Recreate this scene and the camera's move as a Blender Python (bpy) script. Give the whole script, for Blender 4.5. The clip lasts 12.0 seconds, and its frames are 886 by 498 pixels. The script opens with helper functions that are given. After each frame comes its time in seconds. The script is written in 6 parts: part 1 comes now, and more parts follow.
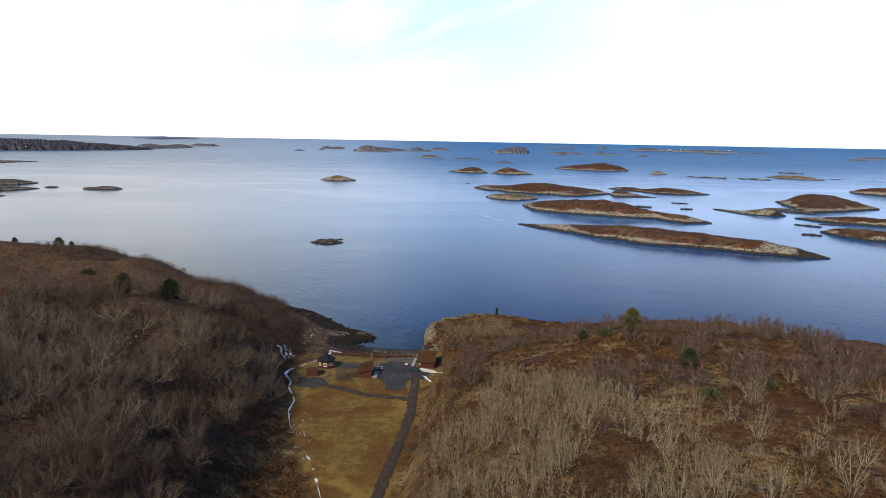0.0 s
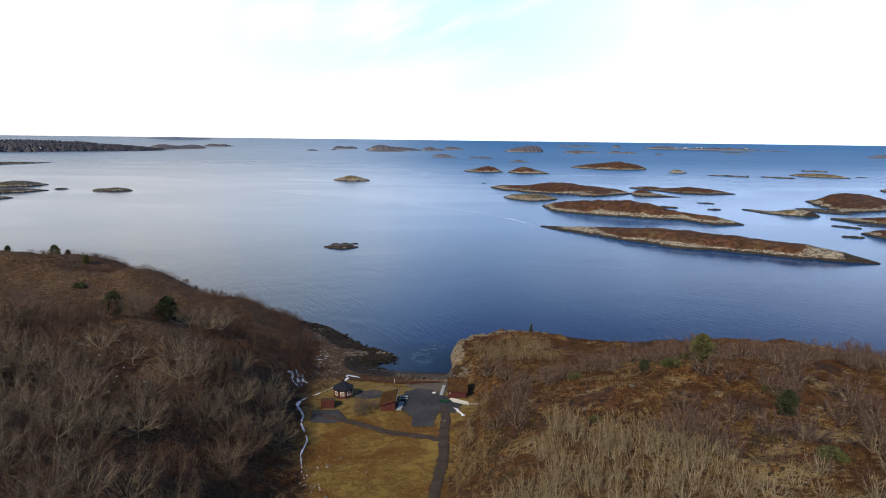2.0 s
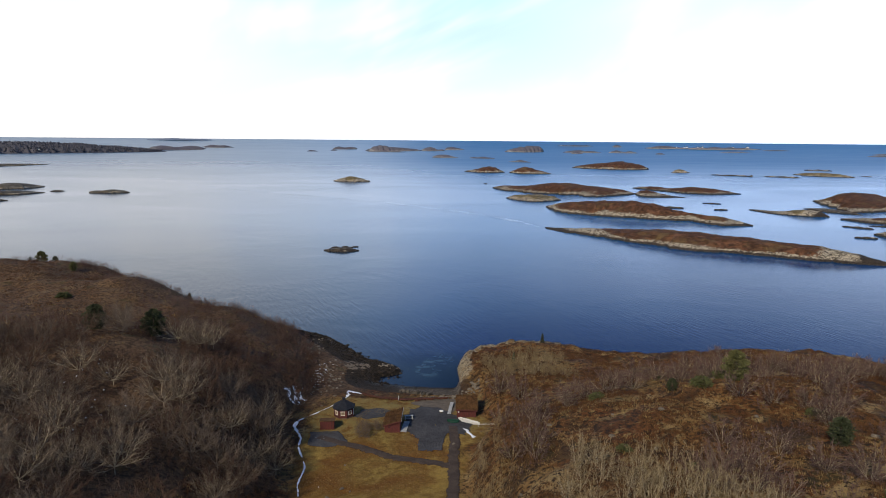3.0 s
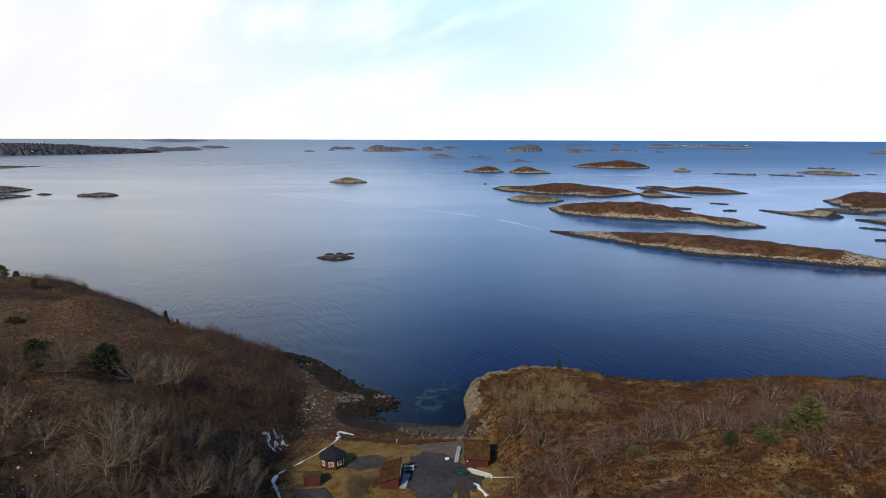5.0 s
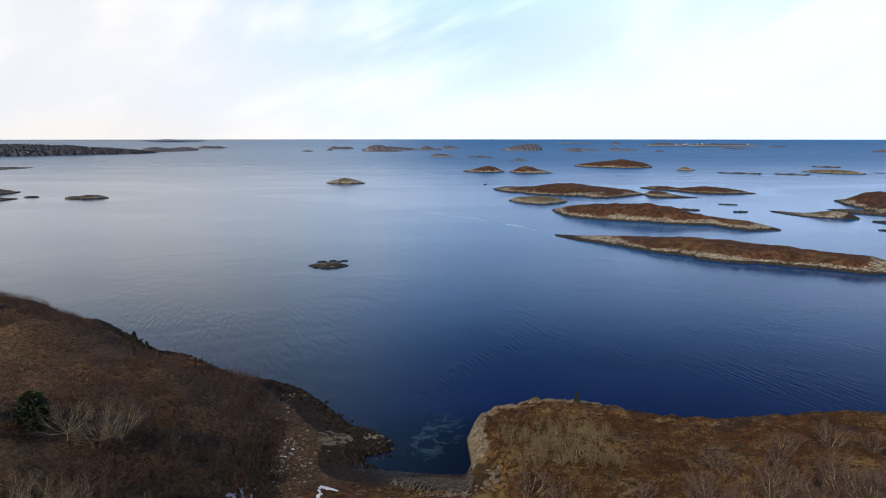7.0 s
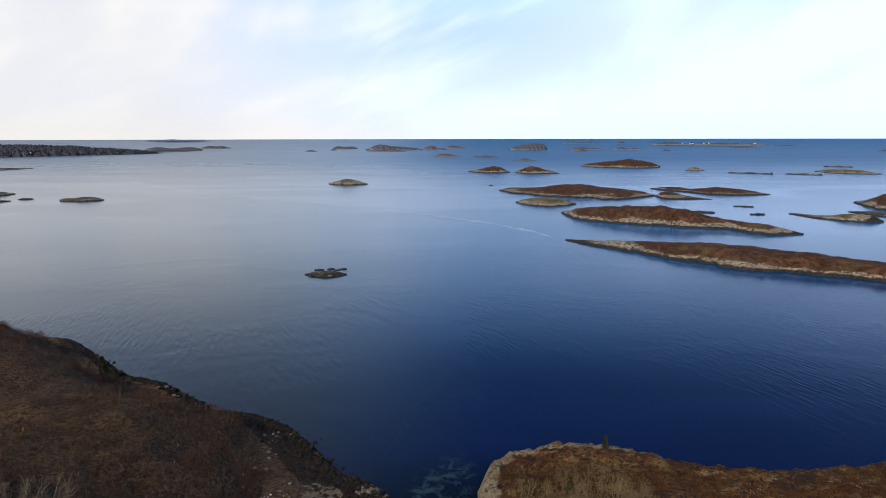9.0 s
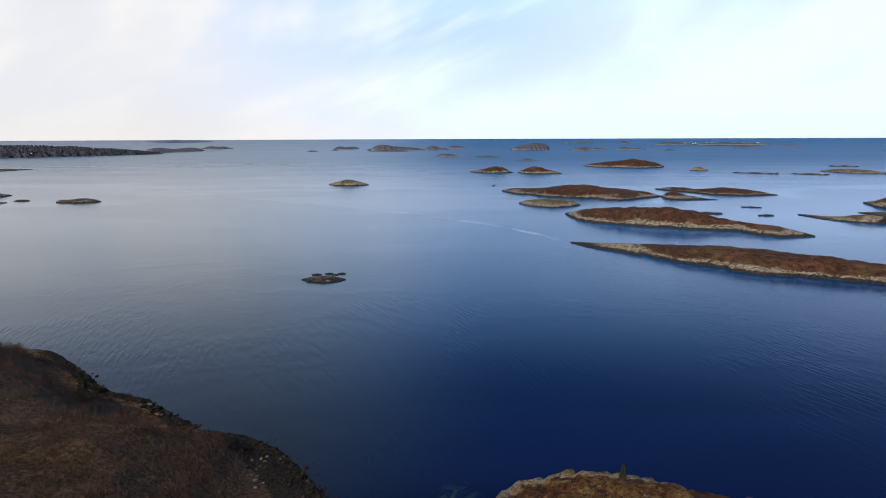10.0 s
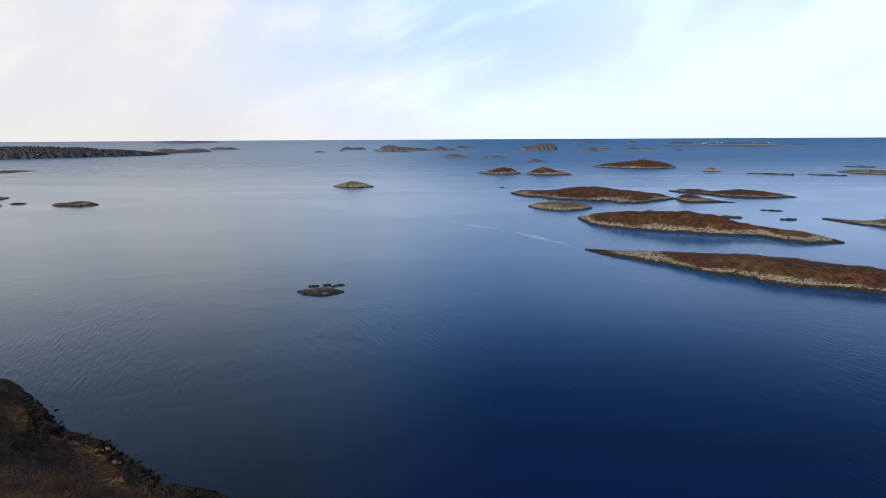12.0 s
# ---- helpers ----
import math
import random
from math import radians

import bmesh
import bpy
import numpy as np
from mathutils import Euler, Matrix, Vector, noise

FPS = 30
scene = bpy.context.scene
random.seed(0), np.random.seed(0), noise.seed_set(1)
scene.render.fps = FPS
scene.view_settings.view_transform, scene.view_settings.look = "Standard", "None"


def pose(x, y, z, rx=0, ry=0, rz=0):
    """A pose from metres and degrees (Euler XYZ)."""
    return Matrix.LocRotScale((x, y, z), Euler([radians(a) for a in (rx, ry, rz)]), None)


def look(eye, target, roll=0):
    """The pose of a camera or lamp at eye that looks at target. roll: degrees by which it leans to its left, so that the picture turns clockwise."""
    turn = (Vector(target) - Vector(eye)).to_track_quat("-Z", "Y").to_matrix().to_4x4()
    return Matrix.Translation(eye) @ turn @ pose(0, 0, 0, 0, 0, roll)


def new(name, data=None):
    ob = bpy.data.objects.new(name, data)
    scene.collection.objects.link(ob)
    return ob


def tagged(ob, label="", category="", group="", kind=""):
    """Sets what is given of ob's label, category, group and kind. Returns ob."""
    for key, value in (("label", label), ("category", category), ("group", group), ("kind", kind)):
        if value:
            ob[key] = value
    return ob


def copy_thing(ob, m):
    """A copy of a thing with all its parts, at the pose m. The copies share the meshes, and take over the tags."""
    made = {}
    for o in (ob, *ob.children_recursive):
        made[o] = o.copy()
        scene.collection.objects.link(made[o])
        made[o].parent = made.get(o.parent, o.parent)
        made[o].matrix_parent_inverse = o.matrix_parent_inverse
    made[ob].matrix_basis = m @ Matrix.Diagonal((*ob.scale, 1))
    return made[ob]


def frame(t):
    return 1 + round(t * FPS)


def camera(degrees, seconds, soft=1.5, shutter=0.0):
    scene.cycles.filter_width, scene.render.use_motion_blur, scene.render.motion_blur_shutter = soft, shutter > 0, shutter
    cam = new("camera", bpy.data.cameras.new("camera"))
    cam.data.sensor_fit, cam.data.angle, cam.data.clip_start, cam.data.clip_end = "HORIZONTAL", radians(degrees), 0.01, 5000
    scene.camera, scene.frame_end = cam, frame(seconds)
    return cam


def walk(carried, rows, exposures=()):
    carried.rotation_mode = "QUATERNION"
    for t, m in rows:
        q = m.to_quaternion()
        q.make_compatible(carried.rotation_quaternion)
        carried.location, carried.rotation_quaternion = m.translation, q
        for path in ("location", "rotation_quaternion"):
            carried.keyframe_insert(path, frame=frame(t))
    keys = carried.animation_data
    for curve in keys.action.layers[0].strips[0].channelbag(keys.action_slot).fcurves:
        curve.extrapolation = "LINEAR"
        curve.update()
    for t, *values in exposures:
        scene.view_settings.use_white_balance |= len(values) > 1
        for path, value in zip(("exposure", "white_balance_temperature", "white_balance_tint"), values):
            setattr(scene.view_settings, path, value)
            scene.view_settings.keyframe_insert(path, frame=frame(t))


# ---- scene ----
cam = camera(69.1, 12.0, 0.9)
PATH = [
    (0, (5.88, -1.31, 63.987), (5.997, 0.658, 63.653), 1.0),
    (0.5, (4.74, 3.97, 63.9), (4.844, 5.939, 63.565), 0.9),
    (1, (3.742, 9.417, 63.797), (3.836, 11.386, 63.461), 0.8),
    (1.5, (2.966, 14.9, 63.68), (3.05, 16.87, 63.344), 0.8),
    (2, (2.255, 20.391, 63.573), (2.334, 22.361, 63.236), 0.7),
    (2.5, (1.597, 25.811, 63.456), (1.675, 27.781, 63.12), 0.6),
    (3, (1.061, 31.232, 63.384), (1.139, 33.202, 63.048), 0.5),
    (3.2, (0.925, 33.43, 63.385), (1.002, 35.4, 63.047), 0.4),
    (4.8, (0.606, 50.779, 63.615), (0.69, 52.749, 63.276), 0.2),
    (5, (0.6, 52.941, 63.623), (0.684, 54.91, 63.285), 0.2),
    (5.5, (0.707, 58.375, 63.673), (0.792, 60.344, 63.333), 0.1),
    (6, (0.918, 63.79, 63.723), (1.005, 65.759, 63.382), 0.1),
    (6.5, (1.22, 69.076, 63.782), (1.306, 71.045, 63.442), 0.0),
    (7, (1.452, 74.416, 63.819), (1.537, 76.386, 63.479), 0.0),
    (7.2, (1.531, 76.537, 63.828), (1.614, 78.506, 63.491), 0.1),
    (9, (2.122, 95.469, 64.085), (2.193, 97.439, 63.744), -0.1),
    (9.5, (2.331, 100.844, 64.083), (2.399, 102.814, 63.743), -0.2),
    (10, (2.565, 106.185, 64.123), (2.63, 108.155, 63.782), -0.2),
    (10.5, (2.813, 111.643, 64.223), (2.875, 113.613, 63.881), -0.3),
    (11, (3.141, 117.107, 64.309), (3.198, 119.077, 63.968), -0.2),
    (11.5, (3.517, 122.596, 64.403), (3.567, 124.567, 64.063), -0.3),
    (12, (3.877, 128.063, 64.467), (3.919, 130.034, 64.127), -0.3),
]
walk(cam, [(t, look(eye, target, roll)) for t, eye, target, roll in PATH],
     [(0, 0.22), (2.5, 0.15), (5.5, 0.0), (9.5, -0.15), (12, -0.2)])

# ---- world, sun ----
SUN_AZ, SUN_EL = radians(211), radians(35)      # azimuth from +y clockwise
scene.view_settings.exposure = 0.0


def nodes_of(tree):
    tree.nodes.clear()

    def add(kind, **kw):
        n = tree.nodes.new(kind)
        for key, v in kw.items():
            if key == "operation":
                n.operation = v
            elif key == "blend_type":
                n.blend_type = v
            elif key == "data_type":
                n.data_type = v
            elif key == "sky_type":
                n.sky_type = v
            elif key == "attribute_name":
                n.attribute_name = v
            elif key == "musgrave":
                n.noise_type = v
        return n

    def wire(a, b):
        tree.links.new(a, b)

    return add, wire


class Net:
    """Short words for wiring shader nodes."""

    def __init__(self, tree):
        self.tree = tree
        self.add, self.wire = nodes_of(tree)

    def put(self, socket, value):
        if isinstance(value, (int, float)):
            socket.default_value = value
        elif isinstance(value, tuple):
            socket.default_value = value if len(value) != 3 or socket.type != "RGBA" else (*value, 1)
        else:
            self.wire(value, socket)

    def math(self, op, a, b=0.0, c=0.0, clamp=False):
        n = self.add("ShaderNodeMath", operation=op)
        n.use_clamp = clamp
        for i, v in enumerate((a, b, c)):
            self.put(n.inputs[i], v)
        return n.outputs[0]

    def step(self, x, lo, hi, a=0.0, b=1.0):
        n = self.add("ShaderNodeMapRange")
        n.interpolation_type = "SMOOTHSTEP"
        for i, v in enumerate((x, lo, hi, a, b)):
            self.put(n.inputs[i], v)
        return n.outputs[0]

    def mix(self, f, a, b, how="MIX"):
        n = self.add("ShaderNodeMix", data_type="RGBA", blend_type=how)
        self.put(n.inputs[0], f), self.put(n.inputs[6], a), self.put(n.inputs[7], b)
        return n.outputs[2]

    def noise(self, vec, scale, detail=4.0, rough=0.55, warp=0.0):
        n = self.add("ShaderNodeTexNoise")
        if vec is not None:
            self.wire(vec, n.inputs["Vector"])
        n.inputs["Scale"].default_value, n.inputs["Detail"].default_value = scale, detail
        n.inputs["Roughness"].default_value, n.inputs["Distortion"].default_value = rough, warp
        return n.outputs["Fac"]

    def stretch(self, vec, x, y, z, rz=0.0):
        n = self.add("ShaderNodeMapping")
        self.wire(vec, n.inputs["Vector"])
        n.inputs["Scale"].default_value = (x, y, z)
        n.inputs["Rotation"].default_value = (0, 0, rz)
        return n.outputs[0]

    def turned(self, vec, rz, x, y):
        n = self.add("ShaderNodeMapping")
        self.wire(vec, n.inputs["Vector"])
        n.inputs["Rotation"].default_value = (0, 0, rz)
        return self.stretch(n.outputs[0], x, y, 1)

    def split(self, vec):
        n = self.add("ShaderNodeSeparateXYZ")
        self.wire(vec, n.inputs[0])
        return n.outputs

    def bump(self, h, strength, distance, base=None):
        n = self.add("ShaderNodeBump")
        n.inputs["Strength"].default_value, n.inputs["Distance"].default_value = strength, distance
        self.wire(h, n.inputs["Height"])
        if base is not None:
            self.wire(base, n.inputs["Normal"])
        return n.outputs[0]


world = bpy.data.worlds.new("sky")
scene.world = world
world.use_nodes = True
w = Net(world.node_tree)
sky = w.add("ShaderNodeTexSky", sky_type="NISHITA")
sky.sun_disc, sky.sun_elevation, sky.sun_rotation = False, SUN_EL, SUN_AZ
sky.air_density, sky.dust_density, sky.ozone_density = 1.0, 0.6, 2.0
way = w.add("ShaderNodeTexCoord").outputs["Generated"]
dx, dy, dz = w.split(way)
lift = w.math("ADD", w.math("MAXIMUM", dz, 0.0), 0.16)
flat = w.add("ShaderNodeCombineXYZ")
w.put(flat.inputs[0], w.math("DIVIDE", dx, lift)), w.put(flat.inputs[1], w.math("DIVIDE", dy, lift))
big = w.noise(w.stretch(flat.outputs[0], 0.45, 0.7, 1, 0.5), 0.55, 4, 0.5, 0.5)
fine = w.noise(w.stretch(flat.outputs[0], 0.5, 0.9, 1, 0.5), 1.6, 5, 0.55, 0.5)
# high cloud over the western half of the sky ahead, open blue to the east, overhead and behind
turb = w.math("ADD", w.math("MULTIPLY", w.math("SUBTRACT", big, 0.5), 0.22), w.math("MULTIPLY", w.math("SUBTRACT", fine, 0.5), 0.10))
ahead = w.step(dy, -0.35, 0.25)
high = w.math("MULTIPLY", w.step(w.math("ADD", dx, turb), 0.13, -0.20), w.math("MULTIPLY", ahead, 0.50))
high = w.math("MULTIPLY", high, w.step(dz, 0.80, 0.30))
blue = w.mix(1.0, sky.outputs[0], (0.041, 0.068, 0.103), "MULTIPLY")
# a veil of thin white cloud low down, drawn out in bands that climb to the east
slant = w.add("ShaderNodeCombineXYZ")
side = w.math("DIVIDE", dx, w.math("MAXIMUM", w.math("ABSOLUTE", dy), 0.3))
w.put(slant.inputs[0], side), w.put(slant.inputs[1], dz)
bands = w.noise(w.turned(slant.outputs[0], -0.30, 1.5, 6.5), 1.0, 4, 0.5, 0.6)
puffs = w.noise(w.turned(slant.outputs[0], -0.5, 3.0, 6.5), 1.25, 4, 0.5, 0.4)
thick = w.math("ADD", w.math("MULTIPLY", bands, 0.6), w.math("MULTIPLY", puffs, 0.4))
thick = w.math("ADD", thick, w.step(w.math("SUBTRACT", dz, w.math("MULTIPLY", side, 0.16)), 0.14, 0.0, -0.05, 0.10))
west = w.step(side, 0.10, -0.45)
bright = w.mix(w.step(side, -0.3, 0.25), (1.13, 1.10, 1.06), (1.04, 1.30, 1.80))
grey = w.mix(west, (0.88, 1.04, 1.36), (0.96, 0.955, 0.985))
thin = w.mix(w.step(thick, 0.38, 0.60), grey, bright)
open_sky = w.math("MULTIPLY", w.step(dz, 0.05, 0.17), w.math("MULTIPLY", w.step(side, -0.42, -0.05), w.step(side, 0.40, 0.05)))
thin = w.mix(w.math("MULTIPLY", w.step(thick, 0.58, 0.42), w.math("ADD", w.math("MULTIPLY", open_sky, 0.75), 0.08)), thin, (0.60, 0.84, 1.20))
thin = w.mix(w.math("MULTIPLY", w.step(dz, 0.055, 0.0), 0.5), thin, w.mix(west, (0.92, 0.95, 1.06), (1.00, 0.95, 0.88)))
azure = w.mix(w.step(dx, -0.26, 0.10), (0.66, 0.82, 1.08), (0.54, 1.05, 2.0))
cloud = w.mix(w.step(w.math("ADD", dz, w.math("MULTIPLY", turb, 0.2)), 0.15, 0.32), thin, azure)
low = w.step(w.math("ADD", dz, w.math("MULTIPLY", turb, 0.3)), 0.36, 0.20)
low = w.math("MULTIPLY", low, w.step(dy, -0.5, 0.2, 0.35, 1.0))
veil = w.math("ADD", w.math("MULTIPLY", high, w.math("SUBTRACT", 1.0, low)), low)
back = w.add("ShaderNodeBackground")
w.put(back.inputs[0], w.mix(veil, blue, cloud))
back.inputs[1].default_value = 1.0
w.wire(back.outputs[0], w.add("ShaderNodeOutputWorld").inputs[0])

sun = new("sun", bpy.data.lights.new("sun", "SUN"))
sun.data.energy, sun.data.angle, sun.data.color = 3.9, radians(4.0), (1.0, 0.89, 0.70)
to_sun = Vector((math.sin(SUN_AZ) * math.cos(SUN_EL), math.cos(SUN_AZ) * math.cos(SUN_EL), math.sin(SUN_EL)))
sun.matrix_world = look((0, 0, 200), Vector((0, 0, 200)) - to_sun)


# ---- materials ----
def material(name):
    m = bpy.data.materials.new(name)
    m.use_nodes = True
    n = Net(m.node_tree)
    s = n.add("ShaderNodeBsdfPrincipled")
    n.wire(s.outputs[0], n.add("ShaderNodeOutputMaterial").inputs[0])
    place = n.add("ShaderNodeNewGeometry").outputs["Position"]
    return m, n, s.inputs, place


def mat_water():
    m, n, s, p = material("sea_water")
    x, y, z = n.split(p)
    swell = n.noise(n.stretch(p, 1, 1.5, 1, 0.35), 0.20, 3, 0.5, 0.5)
    ripple = n.math("ADD", n.noise(n.turned(p, -0.30, 0.95, 0.14), 1.0, 2, 0.4, 0.25), n.math("MULTIPLY", n.noise(n.turned(p, 0.55, 1.5, 0.25), 1.0, 2, 0.4, 0.2), 0.22))
    calm = n.step(n.noise(p, 0.02, 3, 0.5, 0.8), 0.36, 0.64, 0.22, 0.80)
    calm = n.math("MULTIPLY", calm, n.step(y, 700.0, 220.0, 0.25, 1.0))
    calm = n.math("MULTIPLY", calm, n.step(x, 40.0, -20.0, 0.6, 1.15))
    gust = n.noise(n.stretch(p, 0.6, 1.6, 1, 0.2), 0.006, 4, 0.55, 1.0)
    bank = n.noise(n.stretch(p, 1, 1, 1), 0.33, 5, 0.7, 0.6)
    # pale sand on the bottom of the cove
    cx = n.math("SUBTRACT", n.math("MULTIPLY", n.math("SUBTRACT", x, 5.5), 0.16), n.math("MULTIPLY", n.math("SUBTRACT", y, 206.0), 0.05))
    cy = n.math("MULTIPLY", n.math("SUBTRACT", y, 206.0), 0.085)
    r = n.math("SQRT", n.math("ADD", n.math("MULTIPLY", cx, cx), n.math("MULTIPLY", cy, cy)))
    sand = n.math("MULTIPLY", n.step(r, 1.2, 0.5), n.step(bank, 0.46, 0.60))
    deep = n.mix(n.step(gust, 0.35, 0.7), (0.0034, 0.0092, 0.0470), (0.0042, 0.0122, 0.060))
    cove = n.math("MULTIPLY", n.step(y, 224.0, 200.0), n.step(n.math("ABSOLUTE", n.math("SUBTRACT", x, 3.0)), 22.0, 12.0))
    # base colour also carries reflected sky: greyer west, bluer east and far out
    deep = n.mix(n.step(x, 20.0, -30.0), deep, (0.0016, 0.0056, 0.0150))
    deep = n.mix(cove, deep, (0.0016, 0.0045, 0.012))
    # bearing from near the origin, parts the painted sky sheen into west and east
    sheen_side = n.step(n.math("DIVIDE", x, n.math("ADD", y, 30.0)), -0.20, 0.16)
    deep = n.mix(n.step(y, 200.0, 570.0), deep, n.mix(sheen_side, n.mix(n.step(y, 600.0, 2200.0), (0.010, 0.050, 0.100), (0.030, 0.085, 0.150)), (0.0010, 0.092, 0.245)))
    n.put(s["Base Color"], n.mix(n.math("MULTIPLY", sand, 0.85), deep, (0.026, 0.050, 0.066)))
    n.put(s["Roughness"], n.math("ADD", n.step(gust, 0.3, 0.7, 0.13, 0.165), n.math("MULTIPLY", n.step(y, 260.0, 2200.0, 0.0, 0.26), n.step(sheen_side, 0.0, 1.0, 0.6, 1.0))))
    s["IOR"].default_value = 1.33
    # reflection scaled by bearing and distance and tinted blue, to shape the sheen
    n.put(s["Specular IOR Level"], n.step(sheen_side, 0.0, 1.0, n.step(y, 300.0, 1800.0, 0.38, 0.46), n.step(y, 230.0, 1200.0, 0.10, 0.06)))
    n.put(s["Specular Tint"], (0.66, 0.88, 1.0))
    calm = n.math("MULTIPLY", calm, n.step(cove, 0.0, 1.0, 1.0, 0.5))
    h = n.math("ADD", n.math("MULTIPLY", swell, 0.13), n.math("MULTIPLY", ripple, calm))
    n.put(s["Normal"], n.bump(h, 0.14, 0.9))
    return m


def mat_ground():
    m, n, s, p = material("moor_ground")
    x, y, z = n.split(p)
    patch = n.noise(p, 0.07, 5, 0.6, 0.8)
    tuft = n.noise(p, 0.55, 5, 0.65, 0.5)
    grain = n.noise(p, 3.0, 4, 0.7)
    moor = n.mix(n.step(patch, 0.42, 0.60), (0.098, 0.037, 0.013), (0.140, 0.064, 0.020))
    moor = n.mix(n.step(tuft, 0.52, 0.66), moor, (0.21, 0.145, 0.06))
    moor = n.mix(n.math("MULTIPLY", n.step(n.noise(p, 0.045, 4, 0.6, 1.0), 0.51, 0.61), 0.6), moor, (0.235, 0.145, 0.05))
    moor = n.mix(n.step(tuft, 0.48, 0.36), moor, (0.026, 0.016, 0.010))
    moor = n.mix(n.math("MULTIPLY", n.step(n.noise(n.stretch(p, 0.7, 1.3, 1, 0.2), 0.11, 5, 0.6, 0.6), 0.54, 0.63), 0.7), moor, (0.30, 0.212, 0.095))
    moor = n.mix(n.math("MULTIPLY", n.step(n.noise(n.stretch(p, 1.2, 0.8, 1, 1.1), 0.085, 5, 0.6, 0.8), 0.47, 0.36), 0.75), moor, (0.034, 0.019, 0.011))
    fleck = n.noise(p, 1.4, 4, 0.7)
    moor = n.mix(n.step(fleck, 0.50, 0.40), moor, (0.030, 0.018, 0.010))
    litter = n.mix(n.step(fleck, 0.38, 0.60), (0.046, 0.028, 0.017), (0.125, 0.076, 0.042))
    moor = n.mix(n.add("ShaderNodeAttribute", attribute_name="wood").outputs["Fac"], moor, litter)
    moor = n.mix(n.math("MULTIPLY", n.step(n.noise(p, 0.16, 4), 0.58, 0.68), 0.35), moor, (0.06, 0.060, 0.024))
    a = n.add("ShaderNodeAttribute", attribute_name="meadow").outputs["Fac"]
    field = n.mix(n.step(tuft, 0.38, 0.64), (0.150, 0.088, 0.021), (0.255, 0.168, 0.043))
    field = n.mix(n.step(patch, 0.40, 0.62), field, (0.145, 0.066, 0.015), "MIX")
    field = n.mix(n.step(n.noise(p, 0.12, 3), 0.54, 0.68), field, (0.29, 0.19, 0.048))
    field = n.mix(n.math("MULTIPLY", n.step(y, 150.0, 160.0), n.step(tuft, 0.36, 0.60)), field, (0.215, 0.160, 0.056))
    colour = n.mix(a, moor, field)
    rock_a = n.add("ShaderNodeAttribute", attribute_name="rock").outputs["Fac"]
    cracks = n.noise(n.stretch(p, 1, 1, 2.2), 0.9, 6, 0.7, 1.2)
    stone = n.mix(n.step(cracks, 0.36, 0.58), (0.060, 0.044, 0.030), (0.30, 0.24, 0.155))
    stone = n.mix(n.step(grain, 0.58, 0.72), stone, (0.40, 0.34, 0.24))
    stone = n.mix(n.math("MULTIPLY", n.step(tuft, 0.50, 0.62), 0.75), stone, (0.17, 0.10, 0.038))
    bare = n.step(n.math("ADD", rock_a, n.math("MULTIPLY", n.math("SUBTRACT", tuft, 0.5), 0.9)), 0.42, 0.58)
    colour = n.mix(bare, colour, stone)
    shore = n.add("ShaderNodeAttribute", attribute_name="shore").outputs["Fac"]
    shingle = n.mix(n.step(grain, 0.4, 0.62), (0.012, 0.009, 0.007), (0.042, 0.032, 0.024))
    pebbles = n.mix(n.step(fleck, 0.42, 0.60), (0.055, 0.044, 0.034), (0.135, 0.110, 0.084))
    shingle = n.mix(n.math("MULTIPLY", n.step(n.math("ADD", x, n.math("MULTIPLY", patch, 6.0)), -4.0, 4.0), n.step(z, 0.5, 1.0)), shingle, pebbles)
    colour = n.mix(n.step(n.math("ADD", shore, n.math("MULTIPLY", n.math("SUBTRACT", tuft, 0.5), 0.6)), 0.4, 0.6), colour, shingle)
    weed = n.step(n.math("ADD", n.math("ADD", z, n.math("MULTIPLY", tuft, 0.8)), n.step(x, -5.0, 6.0, 0.0, 0.55)), 1.5, 1.0)
    colour = n.mix(weed, colour, (0.016, 0.013, 0.010))
    colour = n.mix(n.step(grain, 0.35, 0.65), n.mix(1.0, colour, (0.7, 0.7, 0.7), "MULTIPLY"), colour)
    n.put(s["Base Color"], colour)
    n.put(s["Roughness"], n.mix(weed, (0.92, 0.92, 0.92), (0.5, 0.5, 0.5)))
    s["Specular IOR Level"].default_value = 0.12
    h = n.math("ADD", tuft, n.math("MULTIPLY", grain, 0.4))
    n.put(s["Normal"], n.bump(h, 0.9, 0.5))
    return m


